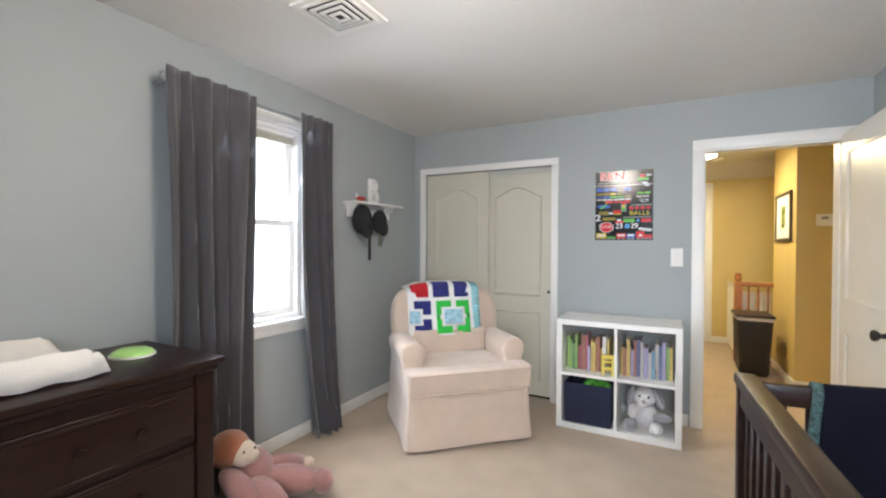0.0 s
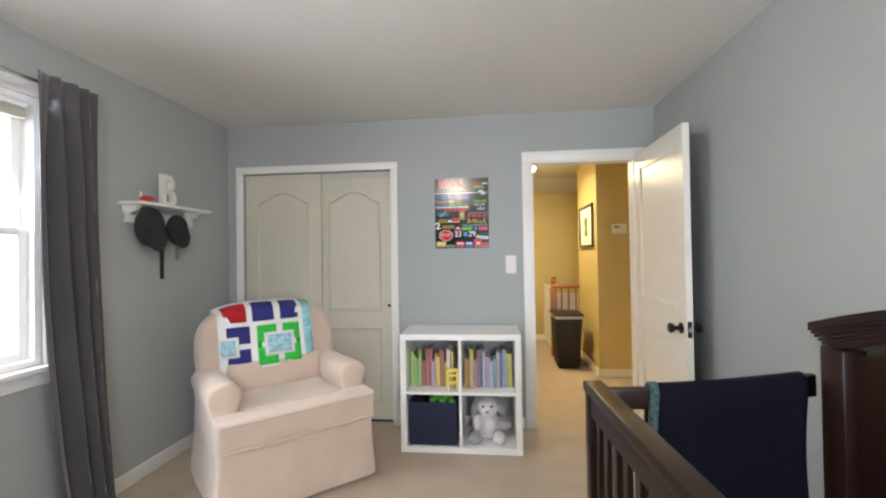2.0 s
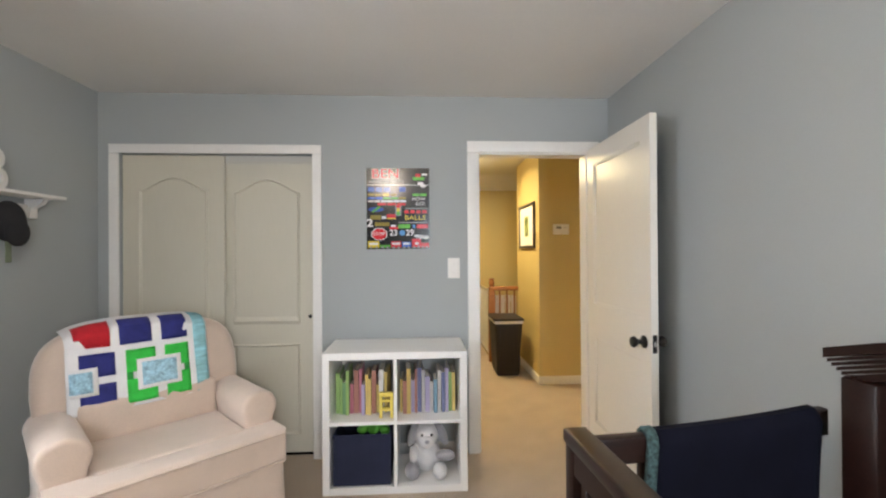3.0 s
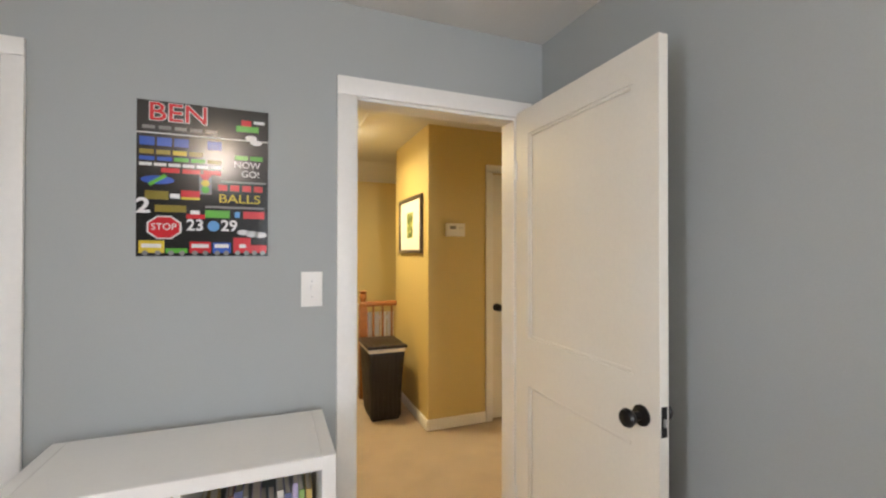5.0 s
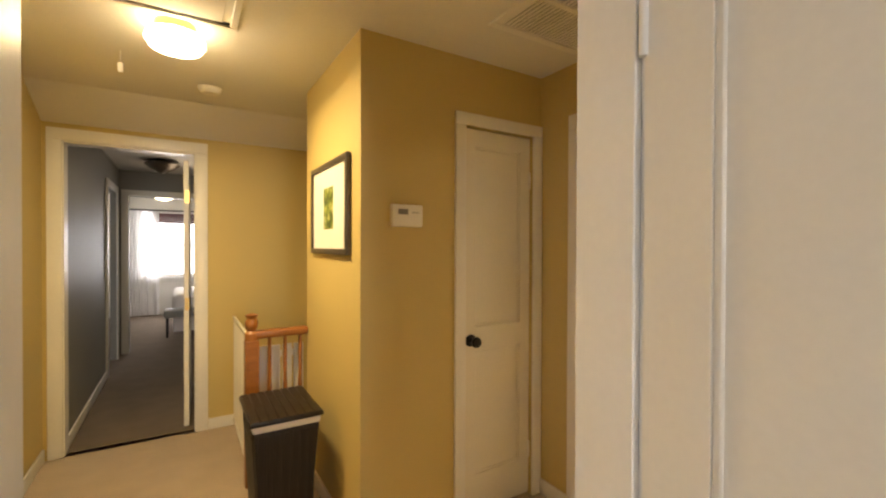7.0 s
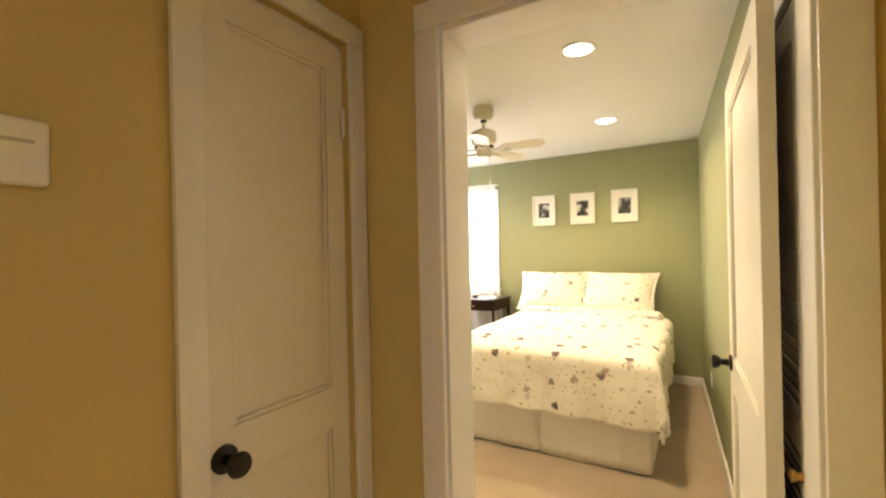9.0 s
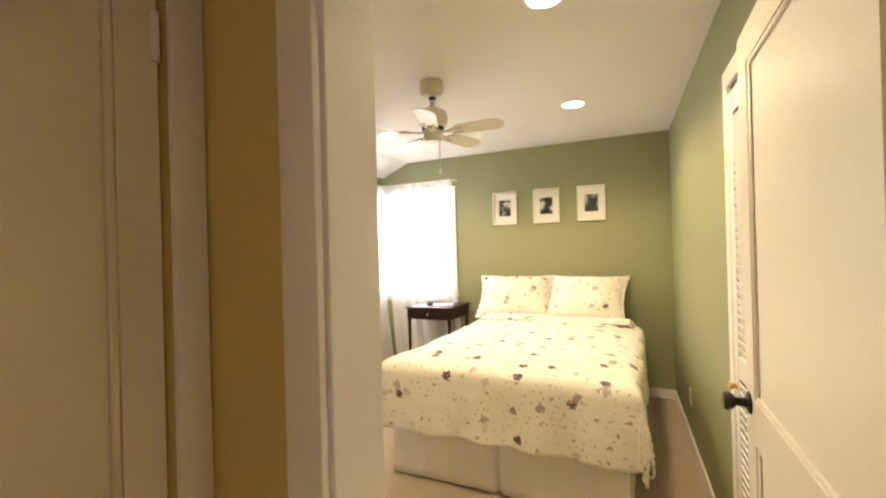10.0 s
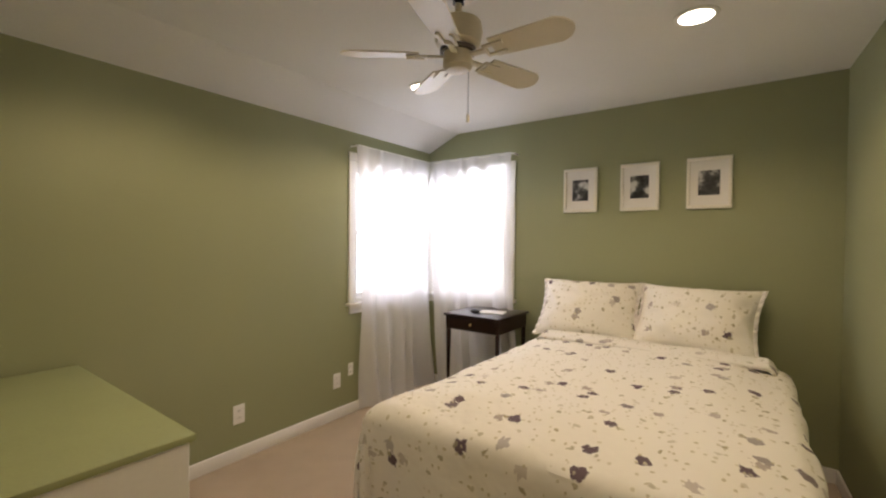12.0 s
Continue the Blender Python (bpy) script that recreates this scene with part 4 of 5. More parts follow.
for z, d, out in ((0.98, 0.02, 0.004), (1.0, 0.01, 0.01), (1.01, 0.01, 0.02), (1.02, 0.01, 0.03), (1.03, 0.01, 0.039), (1.04, 0.028, 0.048)):
    part("crown_moulding", crown(z, d, out), M_DARK, crib, m=pose(KW + 0.005, 0, 0, 0, 0, 90))
part("mattress", box(0.06, KW - 0.035, 0.06, KL - 0.06, 0.28, 0.4, 0.03, 3), M_PAD, crib, "white crib mattress")
M_TRIMB = mat("teal_print_binding", (0.045, 0.085, 0.085), 0.9, 1.0, 70, 110, 0.4)


def throw(x0, x1, off):
    def f(u, v):
        s = -0.3 + 0.92 * v
        x = x0 + (x1 - x0) * u + 0.012 * math.sin(7 * v)
        r = 0.028 + off
        yc, zt = KL - 0.031, 0.81 + 0.05 * (max(0.0, x - 0.05) / (KW - 0.05)) ** 2
        w = 0.006 * math.sin(22 * x + 3 * v)
        if s < 0:
            return Vector((x, yc + r + abs(w), zt + s))
        if s < 0.09:
            a = math.pi * s / 0.09
            return Vector((x, yc + r * math.cos(a), zt + r * math.sin(a)))
        return Vector((x, yc - r - abs(w), zt - (s - 0.09)))
    return sheet(f, max(3, int((x1 - x0) * 60)), 44)


th = thing("throw_blanket", "navy fleece blanket with teal binding over the crib end", "blanket", pose(0.646, 1.482, 0, 0, 0, 3))
part("cloth", throw(0.235, 0.735, 0.0), M_NAVY, th, thick=0.012)
part("binding", throw(0.205, 0.235, 0.003), M_TRIMB, th, "teal printed binding", thick=0.014)

# ---- poster ----
poster = thing("train_poster", "glossy black birthday poster with cars and a train", "poster", pose(-0.187, NY1 - 0.001, 1.367, 90, 0, 0))
PW, PH = 0.415, 0.538
M_POST = mat("glossy_black_print", (0.012, 0.012, 0.013), 0.16, 0.2, 12, 60, 0.03)
part("sheet", box(0, PW, 0, PH, 0, 0.003), M_POST, poster)
INK = {n: mat("ink_" + n, c, 0.22, 0.08, 30, 90, 0.0) for n, c in dict(red=(0.6, 0.02, 0.03), white=(0.75, 0.75, 0.75), blue=(0.03, 0.1, 0.45), yellow=(0.65, 0.5, 0.05), green=(0.1, 0.42, 0.05), grey=(0.22, 0.22, 0.22), olive=(0.25, 0.2, 0.03), sky=(0.1, 0.3, 0.6)).items()}


for gm in (M_POST, *INK.values()):
    gm.node_tree.nodes["Principled BSDF"].inputs["Coat Weight"].default_value = 0.35
    gm.node_tree.nodes["Principled BSDF"].inputs["Coat Roughness"].default_value = 0.17


def ink(n, x0, x1, y0, y1, z=0.0042, name="print"):
    part(name, box(x0 * PW, x1 * PW, PH * (1 - y1), PH * (1 - y0), 0.003, z), INK[n], poster)


def word(txt, n, x, y, size, z=0.0046, bold=0.0, wide=1.0):
    c = bpy.data.curves.new("lettering", "FONT")
    c.body, c.size, c.extrude, c.offset = txt, size, 0.0004, bold
    tmp = new("lettering_curve", c)
    me = bpy.data.meshes.new_from_object(tmp.evaluated_get(bpy.context.evaluated_depsgraph_get()))
    bpy.data.objects.remove(tmp)
    me.materials.clear()
    me.materials.append(INK[n])
    ob = new("lettering", me)
    ob.parent = poster
    ob.matrix_basis = Matrix.Translation((x * PW, PH * (1 - y), z)) @ Matrix.Diagonal((wide, 1, 1, 1))


word("BEN", "white", 0.075, 0.125, 0.088, 0.0042, 0.0028, 1.15)
word("BEN", "red", 0.075, 0.125, 0.088, 0.0052, 0.0006, 1.15)
for i in range(5):
    ink("grey", 0.04 + 0.115 * i, 0.13 + 0.115 * i, 0.16, 0.182)
ink("white", 0.0, 1.0, 0.205, 0.212)
for y0, y1, cols in ((0.235, 0.29, ["blue", "blue", "blue", None, "blue"]), (0.315, 0.345, ["olive", "olive", "yellow", "olive", None, None, "green", "green"]), (0.36, 0.385, ["blue", "blue", "green", "green", "olive"]), (0.4, 0.42, ["white"] * 6), (0.43, 0.46, [None, "red", "red", "red"])):
    for i, c in enumerate(cols):
        if c:
            w = (0.62 if len(cols) < 7 else 0.95) / len(cols)
            ink(c, 0.02 + i * w, 0.02 + (i + 0.86) * w, y0, y1)
word("NOW", "white", 0.72, 0.4, 0.034)
word("GO!", "white", 0.78, 0.46, 0.034)
for i, c in enumerate(("red", "red", "red", "red")):
    ink("red", 0.6 + 0.095 * i, 0.67 + 0.095 * i, 0.52, 0.56)
ink("grey", 0.62, 0.98, 0.492, 0.506)
word("BALLS", "yellow", 0.6, 0.64, 0.044, wide=1.2)
ink("grey", 0.5, 0.97, 0.665, 0.68)
word("2", "white", 0.0, 0.72, 0.07, 0.0055, 0.002, 1.2)
ink("olive", 0.06, 0.23, 0.58, 0.635)
ink("olive", 0.13, 0.36, 0.67, 0.715)
ink("white", 0.24, 0.31, 0.595, 0.625)
ink("red", 0.32, 0.46, 0.57, 0.615)
ink("yellow", 0.32, 0.46, 0.615, 0.63)
ink("green", 0.5, 0.69, 0.695, 0.745)
ink("sky", 0.73, 0.77, 0.7, 0.74)
ink("red", 0.8, 0.97, 0.695, 0.745)
ink("red", 0.36, 0.5, 0.725, 0.755)
ink("white", 0.39, 0.46, 0.7, 0.725)
ink("red", 0.46, 0.545, 0.455, 0.475)
ink("grey", 0.455, 0.55, 0.45, 0.59, 0.0038, "traffic_light")
for i, c in enumerate(("red", "yellow", "green")):
    part("traffic_lamp", lathe([(0.001, 0.0), (0.013, 0.0), (0.013, 0.0012), (0.001, 0.0012)], (0.502 * PW, PH * (1 - 0.475 - 0.042 * i), 0.0048), 16), INK[c], poster)
part("plane_print", lathe([(0.001, 0), (0.05, 0), (0.05, 0.0014), (0.001, 0.0014)], (0.15 * PW, PH * 0.49, 0.003), 20, Matrix.Diagonal((1, 0.3, 1, 1))), INK["blue"], poster)
part("plane_wing", box(-0.006, 0.006, -0.03, 0.03, 0.003, 0.0056), INK["green"], poster, m=pose(0.15 * PW, PH * 0.49, 0, 0, 0, -55))
for r, c, z in ((0.056, "white", 0.0), (0.05, "red", 0.0012)):
    part("stop_sign", lathe([(0.001, 0), (r, 0), (r, 0.0015), (0.001, 0.0015)], (0.2 * PW, PH * 0.185, 0.003 + z), 8, Matrix.Diagonal((1, 0.78, 1, 1)) @ pose(0, 0, 0, 0, 0, 22.5)), INK[c], poster)
word("STOP", "white", 0.105, 0.83, 0.032, 0.0062)
word("23", "white", 0.36, 0.83, 0.055, bold=0.001)
part("ball_print", lathe([(0.001, 0), (0.019, 0), (0.019, 0.0015), (0.001, 0.0015)], (0.565 * PW, PH * 0.2, 0.003), 20), INK["sky"], poster)
word("29", "white", 0.62, 0.83, 0.055, bold=0.001)
for x, y, r in ((0.8, 0.84, 0.02), (0.87, 0.85, 0.022), (0.94, 0.855, 0.022), (0.9, 0.22, 0.02), (0.86, 0.19, 0.02)):
    part("cloud_print", lathe([(0.001, 0), (r, 0), (r, 0.0014), (0.001, 0.0014)], (x * PW, PH * (1 - y), 0.003), 18, Matrix.Diagonal((1, 0.5, 1, 1))), INK["white"], poster)
ink("green", 0.74, 0.92, 0.11, 0.15)
ink("red", 0.78, 0.86, 0.07, 0.11)
ink("white", 0.88, 0.97, 0.07, 0.09)
for x0, x1, y0, c in ((0.02, 0.2, 0.9, "yellow"), (0.21, 0.37, 0.95, "green"), (0.385, 0.545, 0.905, "red"), (0.56, 0.7, 0.91, "blue"), (0.72, 0.86, 0.875, "red"), (0.86, 0.99, 0.925, "red")):
    ink(c, x0, x1, y0, 0.98, name="train_car")
    for k in (0.25, 0.75):
        part("train_wheel", lathe([(0.001, 0), (0.009, 0), (0.009, 0.001), (0.001, 0.001)], ((x0 + (x1 - x0) * k) * PW, PH * 0.02, 0.0045), 14), INK["grey"], poster)
for x0, x1 in ((0.04, 0.18), (0.4, 0.53), (0.575, 0.685), (0.77, 0.82)):
    ink("white", x0, x1, 0.92, 0.945, 0.0052, "train_window")

# ---- switch, shelf with caps ----


def plate(name, label, category, m, w, h, kind_="switch"):
    """A wall plate standing in x and z, facing -y."""
    ob = thing(name, label, category, m)
    part("plate", box(-w / 2, w / 2, -0.007, 0, -h / 2, h / 2, 0.003, 2), M_PLASTIC, ob)
    if kind_ == "switch":
        part("toggle", box(-0.006, 0.006, -0.02, -0.006, -0.004, 0.018, 0.003), M_PLASTIC, ob)
        for z in (-0.03, 0.03):
            part("screw", rod((0, -0.0085, z), (0, -0.006, z), 0.003, n=8), M_STEEL, ob)
    else:
        for z in (-0.022, 0.022):
            s = part("socket", box(-0.017, 0.017, -0.0095, -0.006, z - 0.014, z + 0.014, 0.004, 2), M_PLASTIC, ob)
            for x in (-0.006, 0.006):
                part("slot", box(x - 0.0012, x + 0.0012, -0.0102, -0.009, z - 0.004, z + 0.006), M_BLACK, s)
    return ob


plate("light_switch", "white toggle light switch beside the door", "light switch", pose(0.388, NY1, 1.238), 0.08, 0.135)
sh = thing("wall_shelf", "small white wall shelf with brackets and pegs", "shelf", pose(NX0, 3.49, 1.64))
part("board", box(0, 0.15, 0, 0.62, 0, 0.016, 0.003, 2), M_WHITE, sh)
part("back_rail", box(0, 0.018, 0.03, 0.6, -0.1, -0.03, 0.003), M_WHITE, sh)
for y in (0.03, 0.54):
    part("bracket", prism([(0.0, -0.1), (0.025, -0.1), (0.035, -0.05), (0.08, -0.03), (0.1, 0.0), (0.0, 0.0)], y, y + 0.03), M_WHITE, sh)
for y in (0.16, 0.4):
    part("peg", rod((0.018, y, -0.07), (0.07, y, -0.055), 0.008), M_WHITE, sh)
bl_ = bpy.data.curves.new("letter", "FONT")
bl_.body, bl_.size, bl_.extrude, bl_.bevel_depth = "B", 0.29, 0.014, 0.002
tmpb = new("letter_curve", bl_)
mb = bpy.data.meshes.new_from_object(tmpb.evaluated_get(bpy.context.evaluated_depsgraph_get()))
bpy.data.objects.remove(tmpb)
mb.materials.clear()
mb.materials.append(M_WHITE)
lb = tagged(new("letter_b", mb), "white wooden letter B standing on the shelf", "letter")
lb.matrix_basis = pose(NX0 + 0.075, 3.71, 1.657, 90, 0, 98)
M_REDT = mat("red_toy_paint", (0.5, 0.04, 0.02), 0.35, 0.1, 20, 90, 0.03)
ty = thing("toy_plane", "small red and white toy airplane on the shelf", "toy", pose(NX0 + 0.07, 3.63, 1.657))
part("body", ball(bmesh.new(), (0, 0, 0.028), (0.02, 0.06, 0.018)), M_REDT, ty)
part("wing", box(-0.05, 0.05, -0.015, 0.015, 0.018, 0.022, 0.002), M_REDT, ty)
part("tail", box(-0.003, 0.003, -0.065, -0.045, 0.03, 0.065, 0.002), M_WHITE, ty)
part("wheel", ball(bmesh.new(), (0, 0.02, 0.008), (0.01, 0.01, 0.008)), M_WHITE, ty)
M_CAP = mat("charcoal_cap_cloth", (0.018, 0.018, 0.02), 0.9, 0.3, 20, 220, 0.5)


def cap(label, m, s, tail, tailmat):
    ob = thing("cap", label, "cap", m, "caps on the pegs")
    part("crown", ball(bmesh.new(), (0, 0, 0), (0.07 * s, 0.105 * s, 0.13 * s), seg=24), M_CAP, ob)
    part("brim", ball(bmesh.new(), (0.045 * s, 0.01, -0.07 * s), (0.02, 0.085 * s, 0.09 * s), seg=18), M_CAP, ob)
    part("strap", box(-0.004, 0.004, -0.016, 0.016, -0.13 * s - tail, -0.1 * s, 0.003), tailmat, ob, "hanging strap", m=pose(0, 0.1 * s if tail > 0.15 else 0, 0))
    return ob


cap("charcoal cloth cap hanging on a peg", pose(NX0 + 0.085, 3.625, 1.515), 0.92, 0.2, M_CAP)
cap("black cloth cap hanging on a peg", pose(NX0 + 0.085, 3.85, 1.51), 0.76, 0.1, mat("olive_strap", (0.16, 0.19, 0.12), 0.8, 0.1))

# ---- nursery ceiling ----
vent = thing("ceiling_vent", "white square louvered ceiling vent", "vent", pose(-1.0, 2.455, CEIL))
for k in range(5):
    a, b, z = 0.155 - 0.03 * k, 0.155 - 0.03 * k - (0.028 if k == 0 else 0.014), -0.004 - 0.004 * k
    rg = bmesh.new()
    for q in ((-a, a, -a, -b), (-a, a, b, a), (-a, -b, -b, b), (b, a, -b, b)):
        bm_box(rg, *q, z - 0.006, z + 0.001 if k else 0.0)
    part("frame" if k == 0 else "vane", rg, M_WHITE, vent)
# no duct is built; a black sheet stands for its darkness
part("duct_shade", box(-0.13, 0.13, -0.13, 0.13, -0.0015, 0.0), M_BLACK, vent, "black sheet as shade in the duct")
M_BULB = glow("warm_lamp_glass", (1.0, 0.83, 0.55), 12.0)
cl = thing("ceiling_lamp", "round frosted glass ceiling lamp switched on", "ceiling lamp", pose(-0.22, 1.95, CEIL))
part("base", lathe([(0.001, 0), (0.12, 0), (0.12, -0.02), (0.001, -0.02)]), M_BRASS, cl)
sh_ = part("shade", lathe([(0.14, -0.02), (0.145, -0.04), (0.12, -0.075), (0.06, -0.095), (0.001, -0.1)]), M_BULB, cl, "glowing frosted glass shade")
sh_.visible_shadow = False

# ---- hall things ----
hl = thing("hall_lamp", "frosted glass flush lamp with brass band, switched on", "ceiling lamp", pose(0.668, 6.34, CEIL))
part("band", lathe([(0.001, 0), (0.075, 0), (0.08, -0.012), (0.078, -0.035), (0.001, -0.035)]), M_BRASS, hl, "brass band")
M_HBULB = glow("hall_lamp_glass", (1.0, 0.84, 0.5), 14.0)
hs = part("shade", lathe([(0.08, -0.036), (0.11, -0.05), (0.118, -0.075), (0.1, -0.105), (0.05, -0.122), (0.001, -0.126)]), M_HBULB, hl, "glowing frosted glass bowl")
hs.visible_shadow = False
sd = thing("smoke_detector", "round white smoke detector on the hall ceiling", "smoke detector", pose(0.838, 7.13, CEIL))
part("body", lathe([(0.001, 0), (0.06, 0), (0.06, -0.018), (0.045, -0.032), (0.001, -0.034)]), M_PLASTIC, sd)
part("base_ring", lathe([(0.05, 0), (0.067, 0), (0.067, -0.008), (0.05, -0.008)], cap=False), M_PLASTIC, sd)
at = thing("attic_hatch", "white attic hatch panel flush in the hall ceiling", "hatch", pose(0.6, 5.72, CEIL))
part("panel", box(-0.24, 0.24, -0.48, 0.48, -0.006, 0, 0.002), M_CEIL, at)
for q in ((-0.3, 0.3, 0.5, 0.53), (-0.3, 0.3, -0.53, -0.5), (-0.3, -0.27, -0.5, 0.5), (0.27, 0.3, -0.5, 0.5)):
    part("trim_strip", box(*q, -0.012, 0, 0.003), M_CEIL, at)
# the open slot is only coloured in: a black strip for its shade
part("gap", box(-0.27, 0.27, 0.482, 0.5, -0.003, 0), M_BLACK, at, "black strip as shade at the hatch end")
part("pull_cord", rod((-0.17, 1.06, -0.06), (-0.17, 1.06, 0), 0.002, n=8), M_PLASTIC, at)
part("pull_handle", box(-0.182, -0.158, 1.05, 1.07, -0.11, -0.06, 0.004), M_PLASTIC, at)
rg_ = thing("return_grille", "large white return air grille in the ceiling", "vent", pose(2.09, 5.34, CEIL))
for q in ((-0.27, 0.27, 0.23, 0.27), (-0.27, 0.27, -0.27, -0.23), (-0.27, -0.23, -0.23, 0.23), (0.23, 0.27, -0.23, 0.23), (-0.23, 0.23, -0.012, 0.012)):
    part("frame", box(*q, -0.012, 0, 0.003), M_WHITE, rg_)
for i in range(22):
    x = -0.22 + i * 0.021
    part("slat", box(x - 0.006, x + 0.006, -0.228, 0.228, -0.007, -0.003), M_WHITE, rg_)
# flat grey sheet in place of the shaded duct
part("duct_shade", box(-0.23, 0.23, -0.23, 0.23, -0.0015, 0), M_GREY, rg_, "grey sheet as duct shade behind the slats")

ts = thing("thermostat", "white wall thermostat with a small grey display", "thermostat", pose(1.587, 5.938, 1.562))
part("body", box(-0.08, 0.08, -0.03, 0, -0.052, 0.052, 0.008, 3), M_PLASTIC, ts)
part("display", box(-0.05, 0.0, -0.0315, -0.03, 0.005, 0.03), M_GREY, ts, "grey display")
part("button_row", box(0.02, 0.06, -0.0315, -0.03, 0.012, 0.018), M_STEEL, ts)


def picture(name, label, m, w, h, border, frame_mat, mat_mat, art_w, art_h, art_mats, group=""):
    """A framed picture in x and z, facing -y, about its centre."""
    ob = thing(name, label, "picture", m, group)
    for q in ((-w / 2, w / 2, h / 2 - border, h / 2), (-w / 2, w / 2, -h / 2, -h / 2 + border), (-w / 2, -w / 2 + border, -h / 2 + border, h / 2 - border), (w / 2 - border, w / 2, -h / 2 + border, h / 2 - border)):
        part("frame", box(q[0], q[1], -0.024, 0, q[2], q[3], 0.003, 2), frame_mat, ob)
    part("mount", box(-w / 2 + border, w / 2 - border, -0.012, -0.002, -h / 2 + border, h / 2 - border), mat_mat, ob, "white picture mount")
    part("print", box(-art_w / 2, art_w / 2, -0.0135, -0.0122, -art_h / 2, art_h / 2), art_mats, ob, "small printed picture")
    return ob


M_BRONZE = mat("bronze_frame", (0.09, 0.07, 0.05), 0.35, 0.2, 20, 90, 0.1, metal=0.3)
M_MOUNT = mat("white_mount_board", (0.78, 0.76, 0.72), 0.7, 0.02, 10, 90, 0.05)


def print_mat(name, a, b, c, scale, detail=6.0):
    m = mat(name, a, 0.4, 0.1, 9, 90, 0.0)
    nt = m.node_tree
    nz, rp = nt.nodes.new("ShaderNodeTexNoise"), nt.nodes.new("ShaderNodeValToRGB")
    tcx = nt.nodes.new("ShaderNodeTexCoord")
    oi = nt.nodes.new("ShaderNodeObjectInfo")
    nz.noise_dimensions = "4D"
    nt.links.new(oi.outputs["Random"], nz.inputs["W"])
    nz.inputs["Scale"].default_value, nz.inputs["Detail"].default_value = scale, detail
    nt.links.new(tcx.outputs["Object"], nz.inputs[0])
    rp.color_ramp.elements[0].position, rp.color_ramp.elements[1].position = 0.42, 0.62
    rp.color_ramp.elements[0].color, rp.color_ramp.elements[1].color = (*a, 1), (*c, 1)
    e = rp.color_ramp.elements.new(0.52)
    e.color = (*b, 1)
    nt.links.new(nz.outputs["Fac"], rp.inputs[0])
    nt.links.new(rp.outputs[0], nt.nodes["Principled BSDF"].inputs["Base Color"])
    return m


picture("framed_picture", "bronze framed garden print with a wide mount", pose(1.364, 6.378, 1.618, 0, 0, -90), 0.64, 0.485, 0.03, M_BRONZE, M_MOUNT, 0.17, 0.22, print_mat("garden_print", (0.05, 0.09, 0.02), (0.2, 0.26, 0.04), (0.5, 0.5, 0.2), 22))

hp = thing("laundry_hamper", "dark woven lidded laundry hamper with white liner", "hamper", pose(1.11, 6.4, 0))
M_WOVEN = mat("dark_woven_strips", (0.013, 0.0095, 0.008), 0.45, 0.7, 26, 60, 0.5, dist=0.003, stretch=(1, 1, 0.15))
M_LID = mat("dark_woven_lid", (0.016, 0.011, 0.009), 0.35, 0.9, 22, 50, 0.5, dist=0.003)


def taper(hx0, hy0, z0, hx1, hy1, z1):
    bm = box(-1, 1, -1, 1, 0, 1)
    for q in bm.verts:
        k = q.co.z
        q.co = Vector((q.co.x * (hx0 + (hx1 - hx0) * k), q.co.y * (hy0 + (hy1 - hy0) * k), z0 + (z1 - z0) * k))
    bmesh.ops.bevel(bm, geom=list(bm.edges), offset=0.012, segments=2, affect="EDGES", profile=0.5)
    return bm


part("basket", taper(0.115, 0.15, 0.0, 0.15, 0.2, 0.575), M_WOVEN, hp)
for i in range(7):
    x = -0.1 + i * 0.033
    part("stave", box(x - 0.012, x + 0.012, -0.004, 0.0, 0.03, 0.55, 0.001), M_WOVEN, hp, m=pose(0, -0.151, 0, 4.9, 0, 0) @ Matrix.Diagonal((1.15, 1, 1, 1)))
for i in range(9):
    y = -0.13 + i * 0.032
    part("stave", box(-0.004, 0.0, y - 0.012, y + 0.012, 0.03, 0.55, 0.001), M_WOVEN, hp, m=pose(-0.116, 0, 0, 0, -3.4, 0) @ Matrix.Diagonal((1, 1.15, 1, 1)))
part("liner", taper(0.153, 0.203, 0.565, 0.157, 0.208, 0.6), M_PAD, hp, "white cloth liner edge")
lid = part("lid", box(-0.165, 0.165, -0.215, 0.215, 0.6, 0.622, 0.006, 2), M_LID, hp, "dark woven lid")
for i in range(8):
    x = -0.14 + 0.04 * i
    part("strip", box(x - 0.016, x + 0.016, -0.212, 0.212, 0.622, 0.626, 0.001), M_LID, lid)

rail = thing("stair_railing", "orange oak stair railing with a turned newel post", "railing", pose(1.04, 6.87, 0))
part("newel_post", box(-0.038, 0.038, -0.038, 0.038, 0, 0.86, 0.004), M_OAK, rail)
part("newel_cap", lathe([(0.001, 0.86), (0.038, 0.86), (0.038, 0.9), (0.024, 0.915), (0.034, 0.94), (0.038, 0.965), (0.026, 0.99), (0.034, 1.0), (0.036, 1.01), (0.001, 1.02)]), M_OAK, rail, "turned newel top")
part("handrail", box(0.0, 0.326, -0.03, 0.03, 0.865, 0.915, 0.014, 3), M_OAK, rail)
for x in (0.1, 0.19, 0.28):
    part("baluster", lathe([(0.016, 0.0), (0.016, 0.2), (0.01, 0.24), (0.017, 0.4), (0.011, 0.62), (0.011, 0.87)], (x, 0, 0), 12), M_OAK, rail)
part("bottom_rail", box(0.038, 0.326, -0.02, 0.02, 0.0, 0.035, 0.004), M_OAK, rail)
gate = thing("stair_gate", "white baby gate across the head of the stairs", "gate", pose(1.03, 6.93, 0))
part("bottom_bar", box(0, 0.02, 0, 0.92, 0.04, 0.06, 0.003), M_WHITE, gate)
